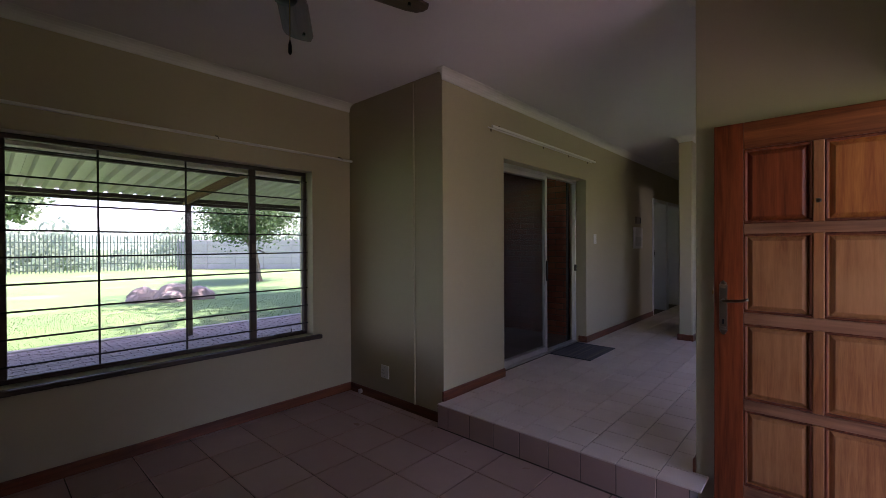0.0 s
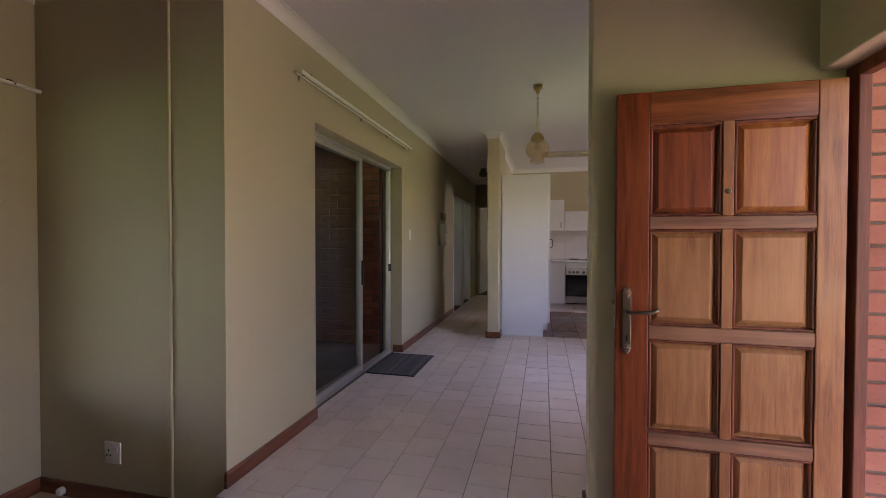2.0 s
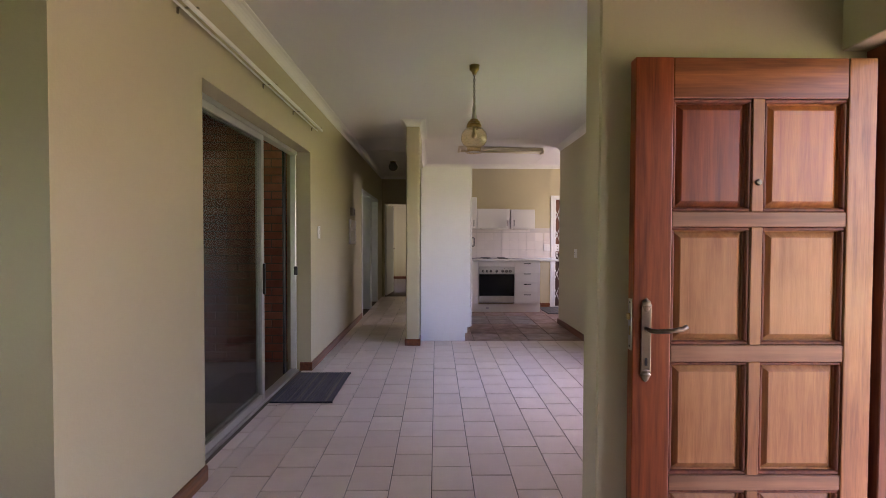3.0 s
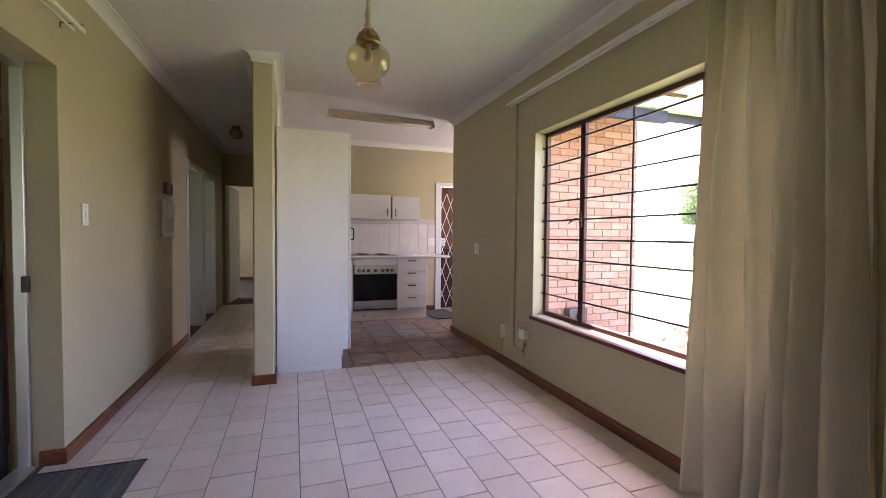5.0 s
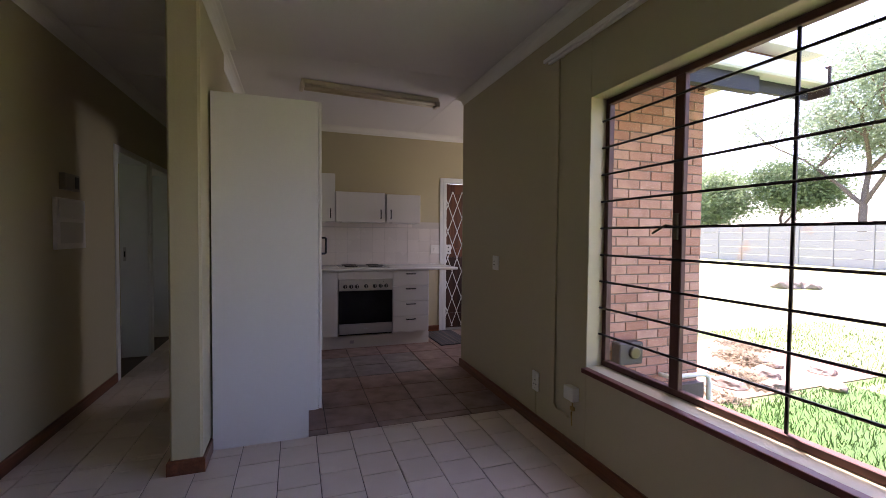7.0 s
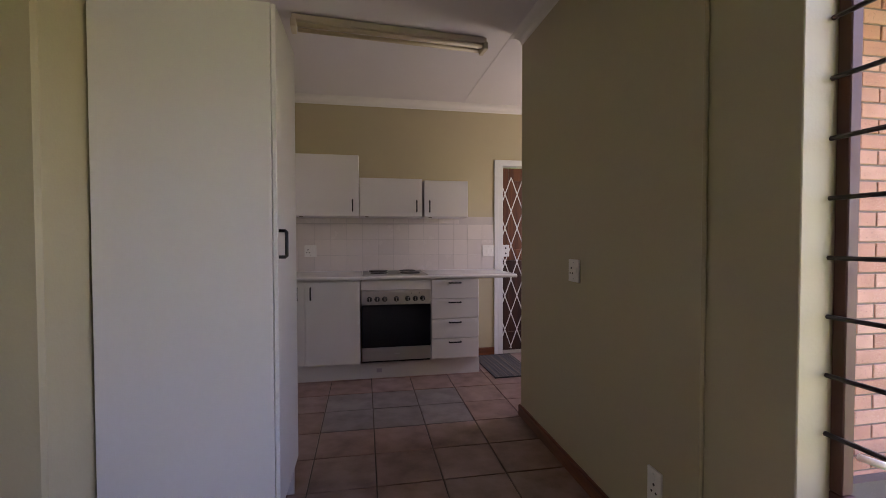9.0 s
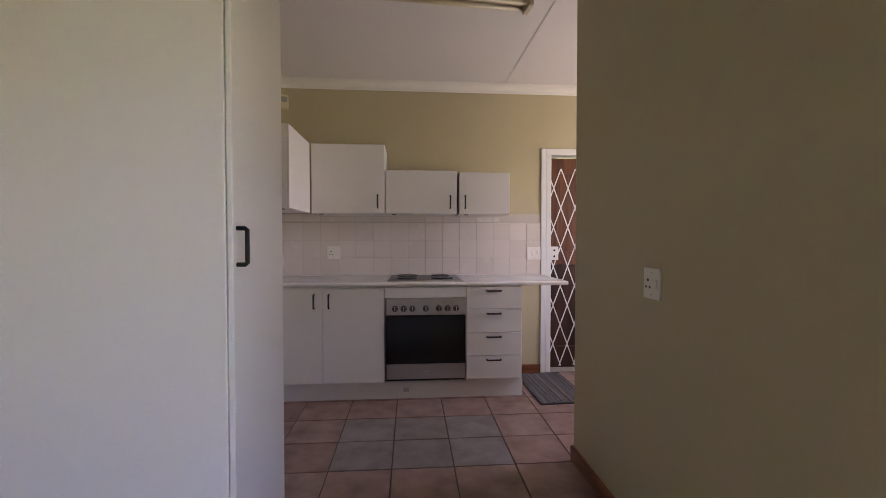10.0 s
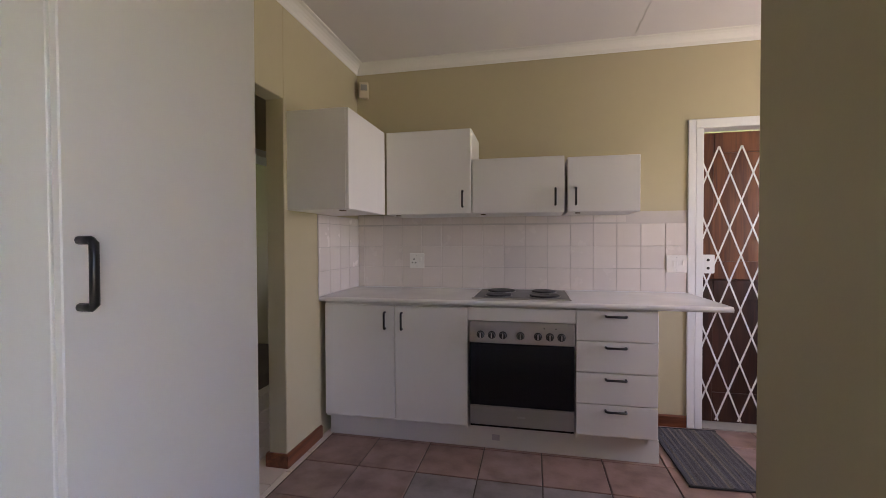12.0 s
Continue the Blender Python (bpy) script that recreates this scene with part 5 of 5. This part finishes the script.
struct("floor_patio", boxes([(-3.6, XL - T - 0.002, YB + T, 5.96, -0.4, -0.06)]), M_PAVE, "dim paved patio floor", "floor")

# Unseen patio walls added to hold back daylight; their gaps tune what enters.
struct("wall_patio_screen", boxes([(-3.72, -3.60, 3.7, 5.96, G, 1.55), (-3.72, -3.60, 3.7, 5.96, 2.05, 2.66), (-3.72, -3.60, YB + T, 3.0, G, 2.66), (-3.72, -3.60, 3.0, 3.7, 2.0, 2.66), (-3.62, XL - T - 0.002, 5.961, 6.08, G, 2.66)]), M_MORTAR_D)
M_NAVY = mat("dark_navy_paint", (0.018, 0.020, 0.028), 0.7, var=0.2, scale=5)
ev = thing("kitchen_eave", pose(0, 0, 0), "roof eave with dark timber beam and white gutter", "eave")
part("beam", boxes([(1.25, 2.76, 5.99, 6.05, 2.335, 2.455)], 0.004), M_NAVY, ev)
part("fascia", boxes([(1.25, 3.40, 6.056, 6.085, 2.375, 2.60)], 0.003), M_NAVY, ev)
part("gutter", boxes([(1.25, 3.42, 5.93, 6.054, 2.457, 2.58)], 0.012), M_GUTTER, ev, "pale grey painted metal gutter")
part("gutter_end", box(3.421, 3.435, 5.92, 6.09, 2.375, 2.60, 0.003), M_FRAME1, ev)
part("soffit", boxes([(1.25, 3.12, 6.086, 7.4, 2.66, 2.68)]), M_TIMBER, ev)
part("roof_sheet", boxes([(1.25, 3.42, 5.95, 7.6, 2.685, 2.70)]), M_ROOF, ev)
part("rafter_end", boxes([(1.9, 1.96, 6.086, 7.4, 2.56, 2.659)]), M_TIMBER, ev)
part("rafter_end", boxes([(2.9, 2.96, 6.086, 7.4, 2.56, 2.659)]), M_TIMBER, ev)

# ---- garden ----


def tree(name, at, height, spread, leaves, leaf, lmat, seed, label, base=0.30, size=1.0):
    rng = random.Random(seed)
    t = thing(name, pose(*at), label, "tree")
    bm = bmesh.new()
    tips = []

    def limb(p, d, length, r, depth):
        n, pts = 5, [p]
        for i in range(n):
            d = (d + Vector((rng.uniform(-1, 1), rng.uniform(-1, 1), rng.uniform(-0.2, 0.5))) * 0.16).normalized()
            p = p + d * length / n
            pts.append(p)
        for i in range(n):
            rr = r * (1 - 0.55 * i / n)
            tube([pts[i], pts[i + 1]], rr, 6, bm)
        if depth == 0:
            tips.extend(pts[2:])
            return
        for k in range(4 if depth > 1 else 3):
            a = rng.uniform(0, 2 * math.pi)
            out = Vector((math.cos(a), math.sin(a), rng.uniform(0.15, 0.8)))
            limb(pts[rng.choice((3, 4, 5))], (d * 0.5 + out * spread).normalized(), length * rng.uniform(0.55, 0.8), r * 0.5, depth - 1)

    limb(Vector((0, 0, -0.1)), Vector((rng.uniform(-0.1, 0.1), rng.uniform(-0.1, 0.1), 1)), height * base * 1.4, height * 0.018, 3)
    part("trunk", bm, M_BARK, t)
    V, F = [], []
    for i in range(leaves):
        c = rng.choice(tips) + Vector((rng.gauss(0, 1), rng.gauss(0, 1), rng.gauss(0, 0.8))) * height * 0.045 * size
        u = Vector((rng.uniform(-1, 1), rng.uniform(-1, 1), rng.uniform(-0.6, 0.6))).normalized()
        w = u.orthogonal().normalized()
        w = (Matrix.Rotation(rng.uniform(0, 6.3), 3, u) @ w)
        s = leaf * rng.uniform(0.6, 1.3)
        n = len(V)
        V += [tuple(c - u * s), tuple(c + w * s * 0.5), tuple(c + u * s), tuple(c - w * s * 0.5)]
        F.append((n, n + 1, n + 2, n + 3))
    quads((V, F), "crown", lmat, "", "", "", t)
    return t


tree("garden_tree", (-18.3, 8.75, G), 9.5, 1.3, 26000, 0.075, M_LEAF, 4, "spreading leafy tree standing on the lawn", 0.17, 1.2)
# Stands out of view, placed for the dappled shade of its crown.
tree("shade_tree", (-11.6, -1.4, G), 9.0, 1.25, 15000, 0.16, M_LEAF, 14, "wide shade tree casting dappled shade on the lawn", 0.30)
tree("garden_tree", (-19.0, -0.6, G), 5.5, 0.9, 9000, 0.12, M_LEAF2, 9, "leafy tree at the edge of the lawn", 0.28)
# Unseen tree added so that its crown shades the near lawn.
tree("shade_tree", (-11.0, 10.2, G), 14.0, 1.6, 13000, 0.17, M_LEAF, 12, "tall unseen tree added to shade the lawn beside the paving", 0.22, 1.2)
tree("big_tree", (34.0, 31.0, G), 9.5, 1.2, 38000, 0.11, M_LEAF2, 21, "wide green tree beyond the garden wall", 0.24, 1.7)
tree("big_tree", (36.0, 26.5, G), 10.0, 1.1, 38000, 0.11, M_LEAF2, 22, "wide green tree beyond the garden wall", 0.24, 1.7)
tree("big_tree", (34.0, 21.0, G), 16.0, 0.8, 32000, 0.11, M_LEAF3, 33, "tall pale feathery tree beyond the garden wall", 0.30, 1.4)
tree("big_tree", (36.5, 17.0, G), 15.0, 0.8, 32000, 0.11, M_LEAF3, 35, "tall pale feathery tree beyond the garden wall", 0.30, 1.4)


def rock(at, s, seed, label):
    bm = bmesh.new()
    bmesh.ops.create_icosphere(bm, subdivisions=3, radius=1.0)
    for v in bm.verts:
        n = v.co.normalized()
        k = 1 + 0.28 * noise.noise(n * 1.3 + Vector((seed, 0, 0))) + 0.12 * noise.noise(n * 3.1 + Vector((0, seed, 0)))
        v.co = Vector((n.x * s[0], n.y * s[1], max(n.z, -0.35) * s[2])) * k
    return solid("rock", bm, M_ROCK, label, "rock", "garden rocks", at=pose(*at, 0, 0, seed * 50))


for i, (x, y, a, b, c) in enumerate(((-13.9, 3.45, 0.45, 0.4, 0.32), (-13.6, 4.1, 0.5, 0.42, 0.42), (-13.3, 4.0, 0.35, 0.3, 0.25), (-13.4, 4.75, 0.4, 0.36, 0.3), (-13.9, 4.9, 0.3, 0.3, 0.26))):
    rock((x, y, G + c * 0.25), (a, b, c), i + 1, "weathered brown boulder on the lawn")
for i, (x, y, a, b, c) in enumerate(((14.4, 13.0, 0.5, 0.4, 0.28), (14.9, 12.7, 0.35, 0.35, 0.22), (3.9, 7.0, 0.16, 0.13, 0.09), (4.3, 6.8, 0.14, 0.12, 0.08), (4.6, 7.1, 0.18, 0.14, 0.10), (5.1, 7.4, 0.16, 0.13, 0.09), (5.4, 7.0, 0.15, 0.14, 0.08), (3.5, 7.1, 0.13, 0.12, 0.08), (4.9, 6.6, 0.12, 0.1, 0.07))):
    rock((x, y, G + c * 0.25), (a, b, c), i + 11, "rough reddish stone in the garden bed")
struct("garden_bed", boxes([(3.25, 5.9, 6.7, 8.6, G, G + 0.012)]), mat("bed_soil", (0.24, 0.155, 0.10), 0.95, var=0.35, scale=3, fine=0.3, bump=0.9, bscale=30), "bare reddish soil of a flower bed", "garden bed")

# palisade fence across the far lawn
pf = thing("palisade_fence", pose(-36.5, -12.0, G, 0, 0, 77.5), "dark palisade fence along the far lawn", "fence")
V, F = [], []
for k in range(190):
    x = k * 0.17
    n = len(V)
    V += [(x, 0, 0.05), (x + 0.06, 0, 0.05), (x + 0.06, 0, 2.2), (x + 0.03, 0, 2.36), (x, 0, 2.2), (x, 0.03, 0.05), (x + 0.06, 0.03, 0.05), (x + 0.06, 0.03, 2.2), (x + 0.03, 0.03, 2.36), (x, 0.03, 2.2)]
    F += [(n, n + 1, n + 2, n + 3, n + 4), (n + 9, n + 8, n + 7, n + 6, n + 5), (n, n + 4, n + 9, n + 5), (n + 1, n + 6, n + 7, n + 2)]
quads((V, F), "pale", M_FENCE, "stuff", "", "", pf)
for z in (0.5, 1.8):
    part("rail", boxes([(0, 32.3, 0.031, 0.07, z, z + 0.05)]), M_FENCE, pf)


def precast_wall(m, bays, h, label, material):
    w = thing("precast_wall", m, label, "garden wall")
    n = 5
    for i in range(bays):
        part("post", box(i * 1.9 - 0.06, i * 1.9 + 0.06, -0.06, 0.06, 0, h + 0.08, 0.01), material, w)
        for k in range(n):
            part("panel", box(i * 1.9 + 0.061, (i + 1) * 1.9 - 0.061, -0.022, 0.022, k * h / n + 0.012, (k + 1) * h / n - 0.006, 0.012), material, w)
    return w


M_WHITEWALL = mat("white_precast", (0.30, 0.29, 0.275), 0.9, var=0.1, scale=1.2, fine=0.08, dirt=((0.40, 0.20, 0.11), 0.5, 0.6, 0.8))
precast_wall(pose(-32.3, 9.6, G, 0, 0, 42), 9, 2.0, "grey precast concrete panel wall", M_CONCRETE)
precast_wall(pose(27.2, 8.0, G, 0, 0, 84), 13, 2.5, "whitewashed precast concrete garden wall", M_WHITEWALL)
# bushes and hill beyond the fence
rng = random.Random(8)
V, F = [], []
for i in range(52000):
    x, y = -41 + rng.gauss(0, 2.0) , rng.uniform(-25, 24)
    z = abs(rng.gauss(0, 1)) * 1.0 * (0.7 + 0.5 * math.sin(y * 0.6) + 0.3 * math.sin(y * 1.7))
    u = Vector((rng.uniform(-1, 1), rng.uniform(-1, 1), rng.uniform(-1, 1))).normalized()
    w = u.orthogonal().normalized() * 0.13
    u *= 0.26
    c = Vector((x, y, G + max(z, 0.05)))
    n = len(V)
    V += [tuple(c - u), tuple(c + w), tuple(c + u), tuple(c - w)]
    F.append((n, n + 1, n + 2, n + 3))
quads((V, F), "bushes", M_LEAF3, "stuff", "rough green bushes behind the fence", "bushes")
bm = bmesh.new()
prev = None
for i in range(41):
    y = -260 + i * 13
    h = 12 + 9 * math.sin(i * 0.23 + 1.0) + 3 * noise.noise((i * 0.4, 0, 0))
    cur = [bm.verts.new((-330, y, G)), bm.verts.new((-350, y, G + h)), bm.verts.new((-380, y, G))]
    if prev:
        bm.faces.new((prev[0], cur[0], cur[1], prev[1]))
        bm.faces.new((prev[1], cur[1], cur[2], prev[2]))
    prev = cur
struct("backdrop", bm, mat("hazy_hill", (0.20, 0.27, 0.20), 0.95, var=0.3, scale=0.05), "hazy green far hillside", "hill")

# grass blades where the lawn comes near the windows
rng = random.Random(5)
V, F = [], []
for i in range(60000):
    if i % 3:
        x, y = 2.6 + 6.4 * rng.random() ** 1.6, rng.uniform(2.0, 9.0)
        if 3.2 < x < 5.9 and y > 6.65 or x < 3.2 and y > 6.5:
            continue
    else:
        x, y = rng.uniform(-13.0, -8.42), rng.uniform(-3.0, 9.0)
    a, h = rng.uniform(0, 6.3), rng.uniform(0.03, 0.075) if x > 0 else rng.uniform(0.015, 0.035)
    dx, dy, lx, ly = 0.005 * math.cos(a), 0.005 * math.sin(a), rng.uniform(-0.03, 0.03), rng.uniform(-0.03, 0.03)
    n = len(V)
    V += [(x - dx, y - dy, G - 0.002), (x + dx, y + dy, G - 0.002), (x + lx, y + ly, G + h)]
    F.append((n, n + 1, n + 2))
quads((V, F), "grass", mat("grass_blades", (0.06, 0.13, 0.022), 0.7, var=0.4, scale=0.7), "stuff", "short green lawn grass", "grass")
tp = thing("garden_pipe", pose(0, 0, 0), "bent white water pipe beside the brick wall", "pipe")
part("pipe", tube([(2.53, 6.60, 0.10), (2.53, 6.50, 0.11), (2.55, 6.46, 0.12), (2.86, 6.45, 0.115), (2.91, 6.45, 0.09), (2.92, 6.45, 0.04), (2.92, 6.45, G)], 0.02, 8), M_PLASTIC, tp, smooth=True)
part("flange", lathe([(0.035, 0), (0.035, 0.01), (0.022, 0.014)], 12), M_PLASTIC, tp, at=pose(2.92, 6.45, G))
mb_ = thing("meter_box", pose(2.13, 6.60, 0.335), "small weathered dark metal meter on the brick wall", "meter box")
part("case", box(-0.12, 0.12, -0.10, 0.0, -0.09, 0.09, 0.01), mat("weathered_metal", (0.09, 0.075, 0.065), 0.6, 0.4, var=0.4, scale=12), mb_)
part("dial", lathe([(0.05, 0), (0.05, 0.02), (0.042, 0.026), (0.0, 0.026)], 18), M_BRONZE, mb_, at=pose(0.02, -0.10, 0.01, 90, 0, 0))
part("feed_pipe", tube([(-0.08, -0.05, -0.09), (-0.08, -0.05, -0.3), (-0.08, -0.03, -0.62)], 0.012, 8), M_STEEL, mb_)
rng = random.Random(17)
V, F = [], []
for i in range(5200):
    k = i % 26
    cx, cy = 3.5 + (k * 0.731) % 2.2, 6.75 + (k * 0.517) % 1.6
    c = Vector((cx + rng.gauss(0, 0.10), cy + rng.gauss(0, 0.10), G + abs(rng.gauss(0, 0.035)) * (0.6 + 0.5 * (k % 3))))
    u = Vector((rng.uniform(-1, 1), rng.uniform(-1, 1), rng.uniform(-0.2, 1))).normalized() * rng.uniform(0.02, 0.05)
    w = u.orthogonal().normalized() * 0.012
    n = len(V)
    V += [tuple(c - u), tuple(c + w), tuple(c + u), tuple(c - w)]
    F.append((n, n + 1, n + 2, n + 3))
quads((V, F), "bed_plants", mat("dry_bed_plants", (0.15, 0.115, 0.065), 0.8, var=0.5, scale=2.0), "stuff", "low straggly dry bed plants", "plants")

# ---- tiles ----
TX, TY = 0.2095, 0.219
pave(fl, "tile", pose(XL, YSTEP, 0), XR - XL, YTILE - YSTEP, TX, TY, 0.107, 0.086, 0.004, M_TILE_DIN, stagger=0.4, keep=lambda x, y: x < 1.70 or y > 0.33)
pave(fl, "tile", pose(XL, YTILE, 0), 0.98, 10.6 - YTILE, TX, TY, 0.107, 0.043, 0.004, M_TILE_DIN, stagger=0.4)
pave(fl, "tile", pose(XL - 0.083, SD0, 0), 0.083, SD1 - SD0, TX, TY, 0.0, 0.1, 0.004, M_TILE_DIN)
pave(fl, "riser_tile", pose(XL, YSTEP + 0.006, LOW, 90, 0, 0), -0.155 - XL, -LOW - 0.004, TX, 0.4, 0.107, 0.0, 0.004, M_TILE_LOU)
pave(fl_low, "tile", pose(XW, LS, LOW), XD - XW, YSTEP - LS, 0.36, 0.345, 0.05, 0.025, 0.007, M_TILE_LOU)
pave(fl_low, "tile", pose(XW, YSTEP, LOW), XL - XW, YB - YSTEP, 0.36, 0.345, 0.05, 0.2, 0.007, M_TILE_LOU)


def slate(x, y):
    """Six grey tiles are set in front of the oven."""
    return 0.66 < x < 1.664 and 1.06 < y < 1.71


pave(fl_k, "tile", pose(-0.899, YTILE, 0), 3.899, YK - YTILE, 0.335, 0.325, 0.324, 0.085, 0.007, M_TILE_KIT, keep=lambda x, y: (x < 2.0 or y > 1.08) and not slate(x, y))
pave(fl_k, "tile", pose(-0.899, YTILE, 0), 3.899, YK - YTILE, 0.335, 0.325, 0.324, 0.085, 0.007, M_TILE_SLATE, keep=slate)
struct("threshold_kitchen", boxes([(1.4755, 2.2545, YK - 0.002, YK + 0.3, -0.1, 0.004)]), M_CONCRETE)
bs = struct("splashback", boxes([(-0.95, 1.38, YK - 0.004, YK - 0.0005, 0.903, 1.4495)]), mat("pale_grout", (0.55, 0.50, 0.46), 0.8, var=0.08), "pale pinkish glazed wall tiles above the worktop", "wall tiles")
pave(bs, "wall_tile", pose(-0.946, YK - 0.008, 0.905, 90, 0, 0), 2.324, 0.47, 0.153, 0.154, 0.051, 0.0005, 0.003, M_TILE_WALL, h=0.005, ch=0.0012, jitter=0.0002)
pave(bs, "wall_tile", pose(-0.946, YK - 0.008, 1.376, 90, 0, 0), 1.946, 0.072, 0.153, 0.154, 0.051, 0.0, 0.003, M_TILE_WALL, h=0.005, ch=0.0012, jitter=0.0002)
bs2 = struct("splashback_side", boxes([(-0.9495, -0.946, 8.53, YK - 0.009, 0.903, 1.425)]), mat("pale_grout_side", (0.55, 0.50, 0.46), 0.8, var=0.08), "pale glazed wall tiles on the side wall", "wall tiles")
pave(bs2, "wall_tile", pose(-0.942, 8.53, 0.905, 90, 0, 90), YK - 0.009 - 8.53, 0.518, 0.153, 0.154, 0.0, 0.0005, 0.003, M_TILE_WALL, h=0.004, ch=0.0012, jitter=0.0002)
